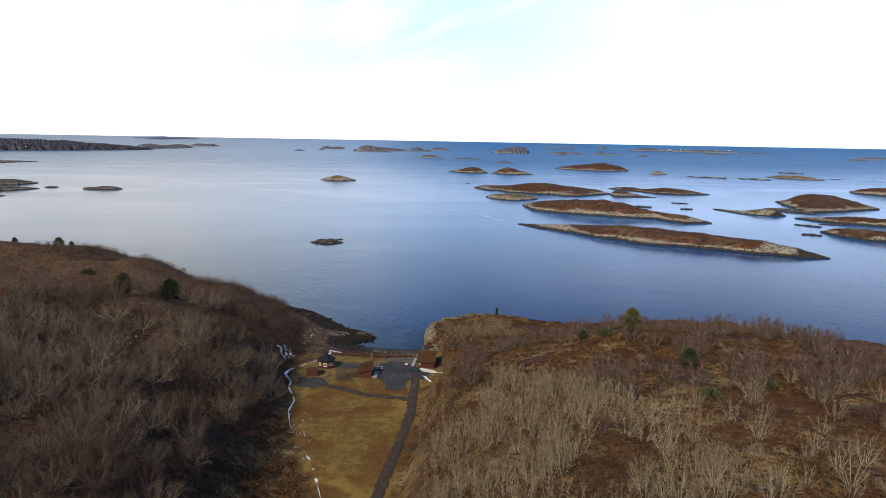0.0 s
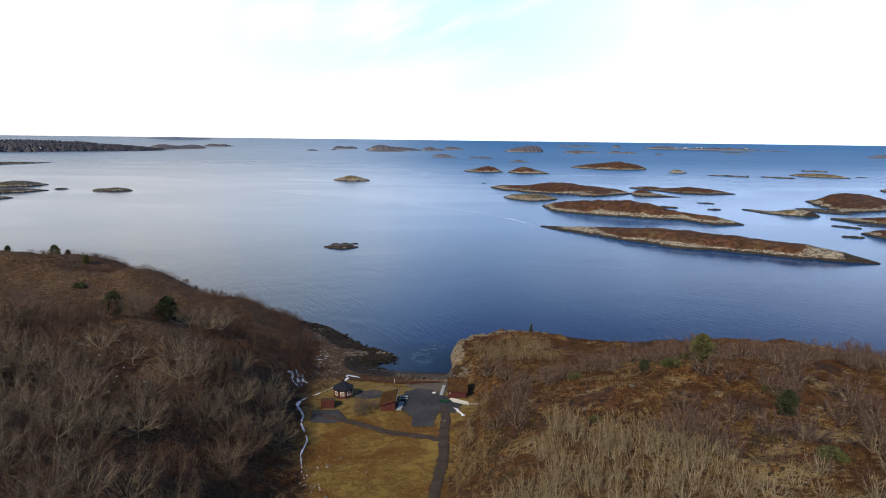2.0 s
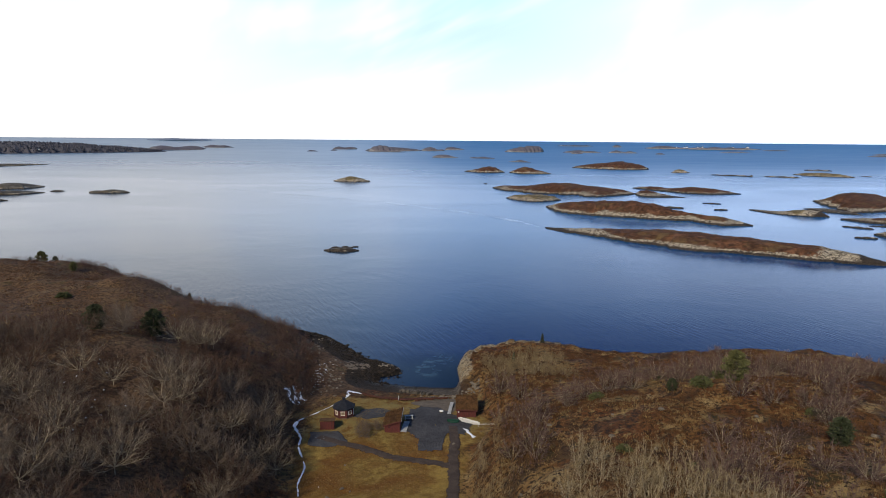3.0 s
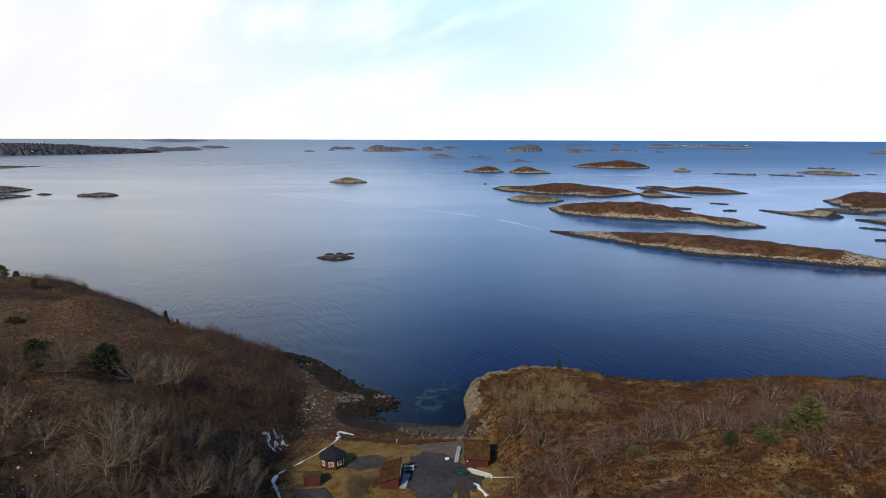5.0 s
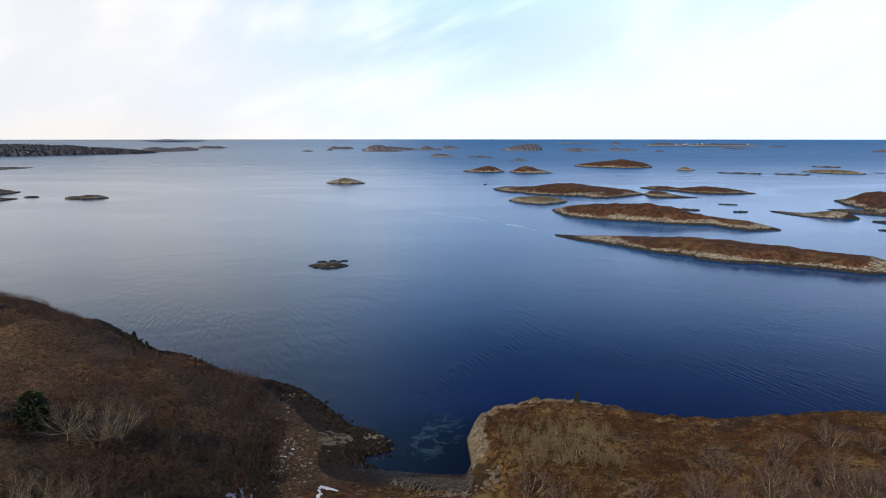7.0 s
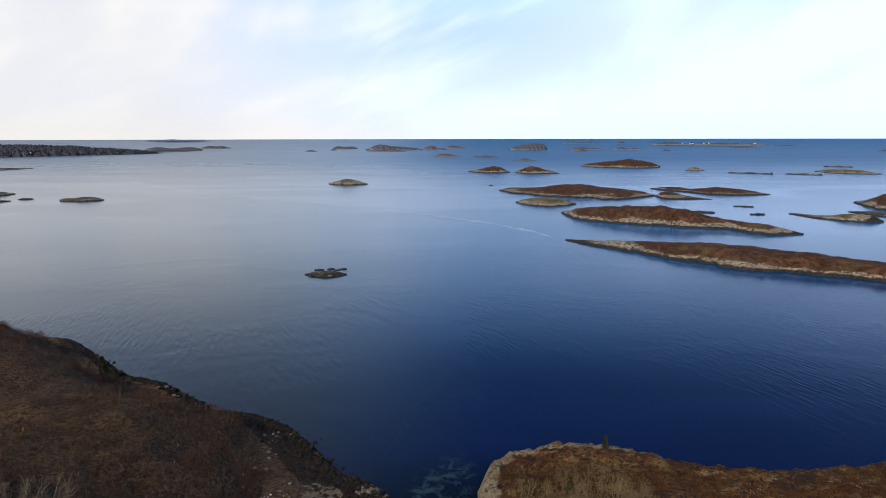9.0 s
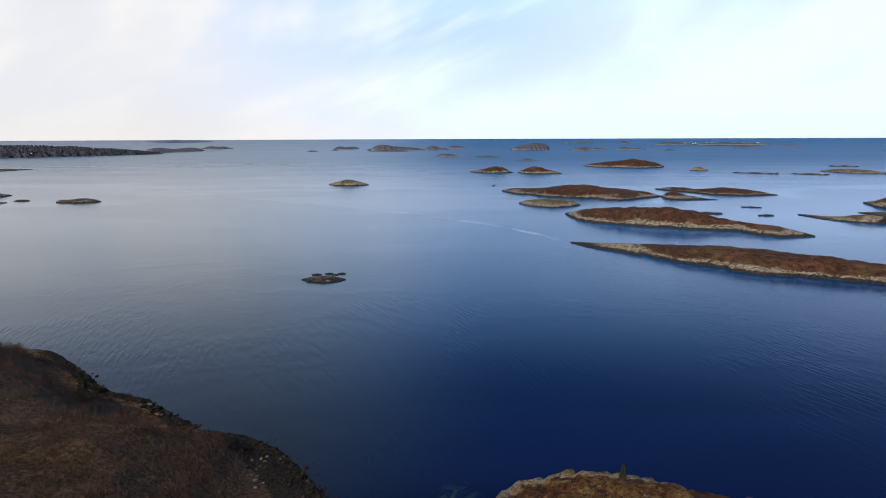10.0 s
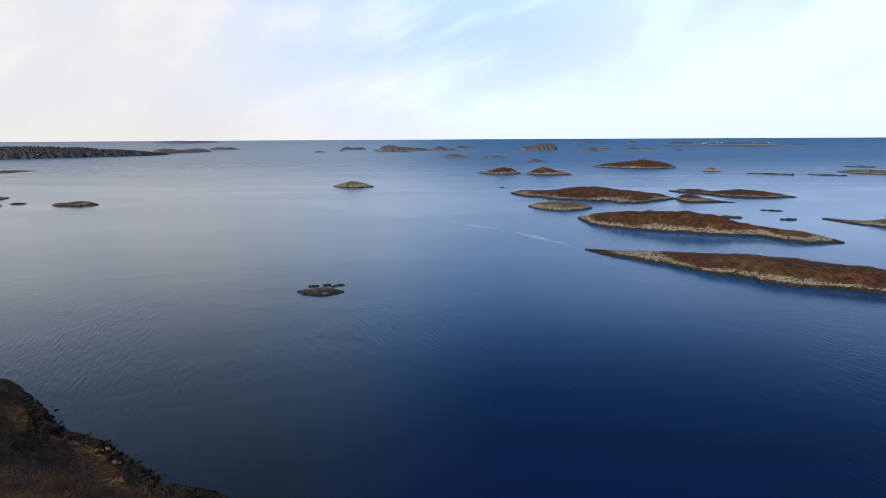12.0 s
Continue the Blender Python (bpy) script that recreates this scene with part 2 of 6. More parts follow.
def mat_island(name, heath, top, far=0.0):
    m, n, s, p = material(name)
    x, y, z = n.split(p)
    patch = n.noise(p, 0.05, 5, 0.6, 0.6)
    tuft = n.noise(p, 0.5, 6, 0.75, 0.4)
    cracks = n.noise(n.stretch(p, 1, 1, 2.5), 0.4, 6, 0.75, 1.0)
    moor = n.mix(n.step(tuft, 0.38, 0.62), tuple(c * 0.30 for c in heath), heath)
    moor = n.mix(n.math("MULTIPLY", n.step(n.noise(p, 0.14, 5, 0.7), 0.50, 0.62), 0.7), moor, tuple(c * 1.6 for c in heath))
    moor = n.mix(n.math("MULTIPLY", n.step(patch, 0.54, 0.68), 0.7), moor, (0.15, 0.10, 0.04))
    speck = n.noise(p, 1.3, 4, 0.7)
    moor = n.mix(n.math("MULTIPLY", n.step(speck, 0.50, 0.38), 0.75), moor, tuple(c * 0.18 for c in heath))
    stone = n.mix(n.step(cracks, 0.40, 0.56), (0.045, 0.036, 0.027), (0.36, 0.305, 0.225))
    stone = n.mix(n.math("MULTIPLY", n.step(speck, 0.47, 0.36), 0.7), stone, (0.05, 0.04, 0.03))
    lim = n.add("ShaderNodeAttribute", attribute_name="cover").outputs["Fac"]
    edge = n.math("ADD", lim, n.math("ADD", n.math("MULTIPLY", n.math("SUBTRACT", patch, 0.5), 1.0), n.math("MULTIPLY", n.math("SUBTRACT", tuft, 0.5), 1.2)))
    colour = n.mix(n.step(edge, 0.42, 0.60), stone, moor)
    tide = n.step(n.math("ADD", z, n.math("MULTIPLY", n.math("SUBTRACT", cracks, 0.5), 4.0)), top, top * 0.6)
    dry = n.add("ShaderNodeAttribute", attribute_name="dry").outputs["Fac"]
    tide = n.math("MAXIMUM", tide, n.step(n.math("ADD", dry, n.math("MULTIPLY", n.math("SUBTRACT", tuft, 0.5), 0.8)), 0.55, 0.4))
    colour = n.mix(tide, colour, n.mix(n.step(speck, 0.4, 0.6), (0.014, 0.011, 0.009), (0.055, 0.042, 0.031)))
    # far: share of blue-grey air haze put into the surface colour
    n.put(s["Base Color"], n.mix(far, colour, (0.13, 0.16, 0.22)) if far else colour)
    s["Roughness"].default_value = 0.9
    s["Specular IOR Level"].default_value = 0.2
    n.put(s["Normal"], n.bump(n.math("ADD", tuft, cracks), 0.8, 0.8))
    return m


def mat_plain(name, a, b, scale=2.0, rough=0.85, bump=0.3, island=0.0, metal=0.0, spec=0.14, ragged=0.0):
    """Two tones of one stuff, mottled, with a fine relief; island: how far single pieces differ."""
    m, n, s, p = material(name)
    big, small = n.noise(p, scale, 5, 0.6, 0.4), n.noise(p, scale * 7, 4, 0.65)
    f = n.math("ADD", n.math("MULTIPLY", n.step(big, 0.3, 0.7), 0.65), n.math("MULTIPLY", n.step(small, 0.3, 0.7), 0.35))
    colour = n.mix(f, a, b)
    if island:
        geo = n.add("ShaderNodeNewGeometry").outputs["Random Per Island"]
        info = n.add("ShaderNodeObjectInfo").outputs["Random"]
        k = n.math("FRACT", n.math("ADD", geo, info))
        colour = n.mix(n.math("MULTIPLY", n.step(k, 0.1, 0.9), island), colour, tuple(c * 0.35 for c in a))
    n.put(s["Base Color"], colour)
    s["Roughness"].default_value, s["Metallic"].default_value = rough, metal
    s["Specular IOR Level"].default_value = spec
    if bump:
        n.put(s["Normal"], n.bump(small, bump, 0.1 / scale))
    if ragged:
        rim = n.add("ShaderNodeAttribute", attribute_name="edge").outputs["Fac"]
        rim = n.math("ADD", rim, n.math("MULTIPLY", n.math("SUBTRACT", n.noise(p, ragged, 5, 0.65, 0.3), 0.5), 1.6))
        n.put(s["Alpha"], n.step(rim, 0.30, 0.46))
    return m


def mat_boards(name, a, b, width=0.14):
    """Painted upright boards: joints, faded streaks."""
    m, n, s, p = material(name)
    u = n.math("ADD", *n.split(p)[:2])
    joint = n.math("PINGPONG", u, width / 2)
    streak = n.noise(n.stretch(p, 3, 3, 0.4), 2.0, 4, 0.6)
    colour = n.mix(n.step(streak, 0.3, 0.7), a, b)
    colour = n.mix(n.step(joint, 0.012, 0.0), colour, tuple(c * 0.3 for c in a))
    n.put(s["Base Color"], colour)
    s["Roughness"].default_value = 0.75
    n.put(s["Normal"], n.bump(n.step(joint, 0.0, 0.02), 0.6, 0.02))
    return m


def mat_glass():
    m, n, s, p = material("window_glass")
    n.put(s["Base Color"], (0.02, 0.025, 0.03)), n.put(s["Roughness"], 0.06)
    s["Specular IOR Level"].default_value = 0.6
    return m


def mat_slick():
    """A faint streak on the water, its pale sky sheen put into the base colour, fading out towards its edges."""
    m, n, s, p = material("calm_streak")
    n.put(s["Base Color"], n.mix(n.noise(p, 0.05, 3), (0.24, 0.33, 0.42), (0.36, 0.45, 0.54)))
    n.put(s["Roughness"], 0.16)
    soft = n.add("ShaderNodeAttribute", attribute_name="soft").outputs["Fac"]
    n.put(s["Alpha"], n.math("MULTIPLY", soft, n.step(n.noise(p, 0.06, 4, 0.6, 0.5), 0.30, 0.65, 0.3, 0.75)))
    return m


WATER = mat_water()
GROUND = mat_ground()
ISLE = mat_island("isle_heath", (0.106, 0.048, 0.024), 1.9)
ISLE_PALE = mat_island("isle_bare", (0.20, 0.155, 0.082), 1.1)
# distance haze painted in: a third for the far isles, nearly all for the hills
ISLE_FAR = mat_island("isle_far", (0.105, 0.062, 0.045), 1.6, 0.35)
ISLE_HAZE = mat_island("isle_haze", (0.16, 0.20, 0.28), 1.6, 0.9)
SKERRY = mat_island("skerry_rock", (0.110, 0.100, 0.085), 1.3)
# headland and its trees, with bluish distance haze in their base colour
WOODED = mat_plain("wooded_shore", (0.048, 0.049, 0.060), (0.092, 0.085, 0.092), 0.02, 0.95, 0.8)
WOODS = mat_plain("far_woods", (0.048, 0.050, 0.062), (0.098, 0.091, 0.099), 0.05, 0.95, 0.0, 0.5)
BARK = mat_plain("pale_bark", (0.20, 0.156, 0.100), (0.40, 0.325, 0.215), 1.2, 0.9, 0.2, 0.25)
BARK_GREY = mat_plain("grey_bark", (0.105, 0.078, 0.057), (0.20, 0.155, 0.115), 0.5, 0.9, 0.2, 0.35)
TWIG = mat_plain("brown_twigs", (0.056, 0.032, 0.022), (0.112, 0.064, 0.042), 0.25, 0.95, 0.0, 0.4, spec=0.1)
TWIG_GREY = mat_plain("grey_twigs", (0.092, 0.066, 0.048), (0.168, 0.124, 0.090), 0.3, 0.95, 0.0, 0.4, spec=0.1)
TWIG_PALE = mat_plain("pale_twigs", (0.135, 0.096, 0.050), (0.27, 0.20, 0.108), 0.4, 0.95, 0.0, 0.4, spec=0.1)
TWIG_RED = mat_plain("purple_twigs", (0.078, 0.047, 0.039), (0.140, 0.088, 0.070), 0.25, 0.95, 0.0, 0.4, spec=0.1)
NEEDLE = mat_plain("dark_needles", (0.024, 0.030, 0.014), (0.056, 0.062, 0.026), 1.5, 0.8, 0.0, 0.4, spec=0.2)
NEEDLE_LIGHT = mat_plain("olive_needles", (0.068, 0.068, 0.022), (0.135, 0.125, 0.045), 1.5, 0.8, 0.0, 0.4, spec=0.2)
NEEDLE_PINE = mat_plain("pine_needles", (0.046, 0.050, 0.017), (0.100, 0.100, 0.036), 1.5, 0.8, 0.0, 0.4, spec=0.2)
HEATHER = mat_plain("heather_sprigs", (0.060, 0.027, 0.013), (0.115, 0.055, 0.024), 0.2, 0.95, 0.0, 0.5, spec=0.1)
STRAW = mat_plain("straw_grass", (0.175, 0.112, 0.042), (0.30, 0.205, 0.08), 0.2, 0.95, 0.0, 0.4, spec=0.1)
GRAVEL = mat_plain("dark_gravel", (0.026, 0.026, 0.029), (0.070, 0.067, 0.069), 0.18, 0.9, 0.6, ragged=0.9)
TRACK = mat_plain("track_gravel", (0.034, 0.025, 0.021), (0.074, 0.054, 0.042), 0.6, 0.95, 0.6, ragged=1.1)
TAN_GRAVEL = mat_plain("tan_gravel", (0.070, 0.055, 0.042), (0.15, 0.12, 0.09), 0.9, 0.95, 0.6, ragged=0.7)
SNOW = mat_plain("old_snow", (0.52, 0.53, 0.57), (0.78, 0.79, 0.81), 0.9, 0.6, 0.5, ragged=0.75)
STONE = mat_plain("shore_stone", (0.009, 0.007, 0.0055), (0.046, 0.035, 0.026), 0.4, 0.85, 0.7, 0.8)
STONE_PALE = mat_plain("pale_stone", (0.090, 0.073, 0.054), (0.23, 0.19, 0.14), 1.0, 0.85, 0.7, 0.4)
RED = mat_boards("red_boards", (0.048, 0.0075, 0.006), (0.088, 0.0135, 0.0095))
ROOF = mat_plain("roof_felt", (0.008, 0.009, 0.013), (0.019, 0.021, 0.028), 1.5, 0.8, 0.4)
TURF = mat_plain("turf_roof", (0.034, 0.018, 0.010), (0.125, 0.064, 0.026), 1.3, 0.95, 0.9)
TRIM = mat_plain("white_paint", (0.56, 0.53, 0.48), (0.74, 0.72, 0.68), 2.0, 0.6, 0.1)
GREY_WOOD = mat_plain("weathered_wood", (0.24, 0.24, 0.24), (0.42, 0.42, 0.41), 2.0, 0.8, 0.3)
GREEN = mat_plain("green_paint", (0.012, 0.048, 0.034), (0.02, 0.075, 0.05), 2.0, 0.5, 0.1)
DRIFT = mat_plain("drift_weed", (0.034, 0.014, 0.010), (0.085, 0.033, 0.020), 1.0, 0.95, 0.8, 0.4, ragged=0.8)
SLAB = mat_plain("slab_stone", (0.055, 0.046, 0.037), (0.16, 0.135, 0.105), 1.0, 0.85, 0.7, 0.4)
CURTAIN = mat_plain("curtained_pane", (0.20, 0.165, 0.105), (0.32, 0.27, 0.18), 2.0, 0.15, 0.0, spec=0.5)
GLASS = mat_glass()
SLICK = mat_slick()


# ---- the lie of the land ----
def smooth(v, lo, hi):
    u = np.clip((v - lo) / (hi - lo), 0, 1)
    return u * u * (3 - 2 * u)


COAST = np.array([(-700, 480), (-330, 410), (-164, 328), (-117, 299), (-90, 277), (-81, 266), (-65, 257), (-47, 242), (-36, 239), (-28, 233),
                  (-22, 225), (-17, 217), (-13, 211), (-8, 208), (-3.5, 202.5), (-4.5, 198.5), (-9, 197), (-9, 193), (-3.5, 191), (4, 189.5),
                  (10.5, 189), (12.2, 192), (12.2, 203), (14.5, 209), (18, 212.5), (25, 214), (34, 213), (46, 208), (54, 204), (72, 201),
                  (92, 203), (108, 202), (130, 190), (152, 172), (200, 150), (320, 120), (700, 60)], float)


def coast_distance(x, y):
    """Metres inland of the shore line; negative over the sea."""
    best = np.full(np.shape(x), 1e9)
    for (ax, ay), (bx, by) in zip(COAST[:-1], COAST[1:]):
        u = np.clip(((x - ax) * (bx - ax) + (y - ay) * (by - ay)) / ((bx - ax) ** 2 + (by - ay) ** 2), 0, 1)
        best = np.minimum(best, np.hypot(x - ax - u * (bx - ax), y - ay - u * (by - ay)))
    ring = np.vstack([COAST, [(700, -3000), (-700, -3000)]])
    inside = np.zeros(np.shape(x), bool)
    for (ax, ay), (bx, by) in zip(ring, np.roll(ring, -1, 0)):
        if ay != by:
            inside ^= ((ay > y) != (by > y)) & (x < (bx - ax) * (y - ay) / (by - ay) + ax)
    return np.where(inside, best, -best)


_lattice = np.random.RandomState(7).rand(64, 64)


def bumps(x, y, size):
    """Smooth value noise, about -1 to 1, with lumps of that size."""
    u, v = np.asarray(x) / size + 1000, np.asarray(y) / size + 1000
    i, j = np.floor(u).astype(int), np.floor(v).astype(int)
    a, b = u - i, v - j
    a, b = a * a * (3 - 2 * a), b * b * (3 - 2 * b)
    g = lambda p, q: _lattice[p % 64, q % 64]
    return 2 * (g(i, j) * (1 - a) * (1 - b) + g(i + 1, j) * a * (1 - b) + g(i, j + 1) * (1 - a) * b + g(i + 1, j + 1) * a * b) - 1


def left_edge(y):
    return np.interp(y, (60, 98, 132, 152, 163, 178, 196, 225), (-3, -9, -20, -24.5, -27, -22, -25, -33))


def right_edge(y):
    return np.interp(y, (60, 98, 132, 148, 155, 160, 166, 178, 190), (3.5, 5, 9, 11, 15.5, 17, 15.5, 15, 13))


def height(x, y, rough=True):
    x, y = np.asarray(x, float), np.asarray(y, float)
    d = coast_distance(x, y)
    floor = np.interp(y, (-50, 60, 98, 140, 172, 400), (9, 6.5, 4.9, 3.2, 3.0, 3.0))
    # western hill
    off = left_edge(y) - x
    top = np.interp(y, (0, 100, 160, 215, 270), (22, 21.5, 20.5, 14.5, 15))
    west = top * (1 - np.exp(-np.maximum(off, 0) / np.interp(y, (130, 152), (26, 17)))) * smooth(off, -1.0, np.interp(y, (100, 130, 152), (30, 16, 7)))
    west = west + 6.0 * np.exp(-((x + 140) / 45) ** 2 - ((y - 245) / 30) ** 2) + 3 * np.exp(-((x + 58) / 18) ** 2 - ((y - 160) / 20) ** 2)
    crest = 6.6 * np.exp(-((x + 84) / 17) ** 2 - ((y - 228) / 18) ** 2) + 7.6 * np.exp(-((x + 113) / 22) ** 2 - ((y - 257) / 20) ** 2) + 5.0 * np.exp(-((x + 53) / 15) ** 2 - ((y - 213) / 14) ** 2)
    crest = crest + 3.6 * np.exp(-((x + 110) / 15) ** 2 - ((y - 285) / 9) ** 2) + 1.6 * np.exp(-((x + 70) / 14) ** 2 - ((y - 250) / 8) ** 2)
    # eastern hill
    off = x - right_edge(y)
    top = np.interp(y, (0, 75, 92, 115, 140, 155, 172, 190, 205), (24, 20, 17.5, 16, 15, 13.6, 7.8, 5.2, 3.6))
    top = top + 4.2 * np.exp(-((x - 61) / 15) ** 2 - ((y - 144) / 12) ** 2) + 3.0 * np.exp(-((x - 88) / 26) ** 2 - ((y - 168) / 12) ** 2)
    east = top * (1 - np.exp(-np.maximum(off, 0) / 12)) * smooth(off, -0.5, 3.5)
    z = floor + np.where(x < -2, west, east)
    # falls to the shore: a shelf of boulders in the west, a short crag at the eastern point
    shelf = 0.16 * np.maximum(d, 0) + 0.30 * np.maximum(d - 9, 0)
    crag = np.minimum(np.maximum(d, 0) * 3.4, 5.2) + 0.13 * np.maximum(d - 2, 0) + 0.26 * np.maximum(d - 43, 0) + np.interp(y, (100, 185), (6, 0))
    beach = 0.19 * np.maximum(d, 0)
    hard = smooth(x, 10.5, 13.5)
    soft = smooth(x, -24, -12)
    cap = crag * hard + (1 - hard) * (beach * soft + shelf * (1 - soft))
    k = 1.2
    z = -k * np.log(np.exp(-z / k) + np.exp(-np.minimum(cap, 60) / k))
    z = z + crest
    z = np.where(d > 0, z + 0.35 * smooth(d, 0, 1), -0.3 + 0.22 * np.maximum(d, -25))
    if rough:
        wild = smooth(np.maximum(left_edge(y) - x, x - right_edge(y)), -1, 6)
        z = z + smooth(d, -4, 3) * ((0.06 + 0.55 * wild) * bumps(x, y, 5.5) + (0.03 + 0.28 * wild) * bumps(x + 31, y, 1.9) + wild * 1.1 * bumps(x, y + 57, 19))
        crack = 1 - np.abs(bumps(x * 0.8 + 0.6 * y, y * 0.8 - 0.6 * x, 3.2)) * 3.5
        z = z + hard * smooth(d, -1, 1) * smooth(d, 10, 3) * (0.28 * bumps(x, y * 1.4, 1.6) - 0.6 * np.maximum(crack, 0) + 0.25 * bumps(x + 5, y, 4.2) + 0.55)
    return z


def ground_at(x, y):
    return float(height(np.array([x]), np.array([y]))[0])


# ---- mesh helpers ----
def mesh_np(name, verts, faces, mat, smooth_shade=False):
    """A mesh from arrays; faces all have the same number of corners."""
    me = bpy.data.meshes.new(name)
    verts, faces = np.asarray(verts, np.float32), np.asarray(faces, np.int32)
    n, k = faces.shape
    me.vertices.add(len(verts)), me.loops.add(n * k), me.polygons.add(n)
    me.vertices.foreach_set("co", verts.ravel())
    me.loops.foreach_set("vertex_index", faces.ravel())
    me.polygons.foreach_set("loop_start", np.arange(0, n * k, k, dtype=np.int32))
    me.polygons.foreach_set("use_smooth", np.full(n, smooth_shade))
    me.materials.append(mat)
    me.update(calc_edges=True)
    return me


def part(name, bm, mat, parent, label=""):
    """Links a bmesh, or a mesh, as one object under a thing or a part."""
    if isinstance(bm, bmesh.types.BMesh):
        me = bpy.data.meshes.new(name)
        bm.to_mesh(me)
        bm.free()
        me.materials.append(mat)
    else:
        me = bm
    ob = new(name, me)
    ob.parent = parent
    return tagged(ob, label)


def thing(name, label, category, group="", kind="", at=None):
    ob = new(name)
    ob.empty_display_size = 0.3
    if at is not None:
        ob.matrix_basis = at
    return tagged(ob, label, category, group, kind)


def attribute(me, name, values):
    me.attributes.new(name, "FLOAT", "POINT").data.foreach_set("value", np.asarray(values, np.float32).ravel())


def grid_faces(nu, nv):
    i = np.arange(nu * nv).reshape(nv, nu)
    return np.stack([i[:-1, :-1], i[:-1, 1:], i[1:, 1:], i[1:, :-1]], -1).reshape(-1, 4)


def box(bm, x0, x1, y0, y1, z0, z1, bevel=0.0):
    m = Matrix.LocRotScale(((x0 + x1) / 2, (y0 + y1) / 2, (z0 + z1) / 2), None, (x1 - x0, y1 - y0, z1 - z0))
    made = bmesh.ops.create_cube(bm, size=1, matrix=m)["verts"]
    if bevel:
        bmesh.ops.bevel(bm, geom=list({e for v in made for e in v.link_edges}), offset=bevel, segments=1, affect="EDGES")
    return bm


def one_box(*a, **k):
    return box(bmesh.new(), *a, **k)


def prism(points, z0, z1, bm=None):
    """An upright prism over a plan outline (counter-clockwise)."""
    bm = bm or bmesh.new()
    lo = [bm.verts.new((*p, z0)) for p in points]
    hi = [bm.verts.new((*p, z1)) for p in points]
    bm.faces.new(lo[::-1]), bm.faces.new(hi)
    for i in range(len(lo)):
        j = (i + 1) % len(lo)
        bm.faces.new((lo[i], lo[j], hi[j], hi[i]))
    return bm


def slab(corners, thick):
    """A board over four corners given in order, thickened along its normal."""
    bm = bmesh.new()
    c = [Vector(p) for p in corners]
    nrm = (c[1] - c[0]).cross(c[2] - c[1]).normalized() * thick
    lo, hi = [bm.verts.new(p) for p in c], [bm.verts.new(p + nrm) for p in c]
    bm.faces.new(lo[::-1]), bm.faces.new(hi)
    for i in range(len(c)):
        j = (i + 1) % len(c)
        bm.faces.new((lo[i], lo[j], hi[j], hi[i]))
    return bm


def tubes(segs):
    """Three-sided tapering sticks: rows of x0 y0 z0 x1 y1 z1 r0 r1. Returns verts and quads."""
    s = np.asarray(segs, float)
    a, b, r0, r1 = s[:, 0:3], s[:, 3:6], s[:, 6], s[:, 7]
    t = b - a
    t /= np.maximum(np.linalg.norm(t, axis=1, keepdims=True), 1e-6)
    ref = np.where(np.abs(t[:, 2:3]) > 0.8, np.array([[1.0, 0, 0]]), np.array([[0, 0, 1.0]]))
    u = np.cross(t, ref)
    u /= np.linalg.norm(u, axis=1, keepdims=True)
    v = np.cross(t, u)
    rings = []
    for p, r in ((a, r0), (b, r1)):
        for k in range(3):
            w3 = math.tau * k / 3
            rings.append(p + (u * math.cos(w3) + v * math.sin(w3)) * r[:, None])
    verts = np.stack(rings, 1).reshape(-1, 3)
    base = np.arange(len(s))[:, None] * 6
    quads = np.concatenate([base + np.array([[k, (k + 1) % 3, 3 + (k + 1) % 3, 3 + k]]) for k in range(3)])
    return verts, quads


def blades(segs, seed=3):
    """Fine twigs: one slim three-cornered sliver each, turned at random."""
    s = np.asarray(segs, float)
    a, b, r = s[:, 0:3], s[:, 3:6], s[:, 6:7]
    side = np.cross(b - a, np.random.RandomState(seed).randn(len(s), 3))
    side *= 1.7 * r / np.maximum(np.linalg.norm(side, axis=1, keepdims=True), 1e-6)
    return np.stack([a - side, a + side, b], 1).reshape(-1, 3), np.arange(len(s) * 3).reshape(-1, 3)


def scatter(pieces, places, mat, name):
    """One mesh of many turned and scaled copies of small stick bundles. places: rows of x y z turn scale kind."""
    vs, fs, n = [], [], 0
    for x, y, z, turn, size, kind in places:
        v, f = pieces[int(kind)]
        c, s = math.cos(turn) * size, math.sin(turn) * size
        vs.append(np.stack([v[:, 0] * c - v[:, 1] * s + x, v[:, 0] * s + v[:, 1] * c + y, v[:, 2] * size + z], 1))
        fs.append(f + n)
        n += len(v)
    return mesh_np(name, np.concatenate(vs), np.concatenate(fs), mat)


# ---- sea and land ----
def rise(r):
    """How far the water is lifted at that distance, as the eye sees it climb to the skyline."""
    return 54.0 * np.clip((np.asarray(r, float) - 3300) / 1660, 0, 1) ** 2


def build_sea():
    """The sea out to the skyline, lifted at the far rim as the eye sees it rise to the horizon."""
    rings = np.concatenate([np.linspace(0, 400, 9)[1:], np.linspace(450, 3250, 20), np.linspace(3300, 4960, 36)])
    turns = np.linspace(0, math.tau, 97)[:-1]
    r, a = np.meshgrid(rings, turns, indexing="ij")
    lift = rise(r)
    verts = np.stack([r * np.sin(a), r * np.cos(a) + 60, lift], -1).reshape(-1, 3)
    i = np.arange(len(verts)).reshape(len(rings), 96)
    quads = np.stack([i[:-1], np.roll(i[:-1], -1, 1), np.roll(i[1:], -1, 1), i[1:]], -1).reshape(-1, 4)[:, ::-1]
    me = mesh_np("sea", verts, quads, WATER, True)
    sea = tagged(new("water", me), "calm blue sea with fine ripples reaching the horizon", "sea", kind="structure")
    bm = bmesh.new()
    bm.from_mesh(me)
    bmesh.ops.holes_fill(bm, edges=[e for e in bm.edges if e.is_boundary and e.verts[0].co.length < 200], sides=0)
    bm.to_mesh(me)
    bm.free()
    return sea


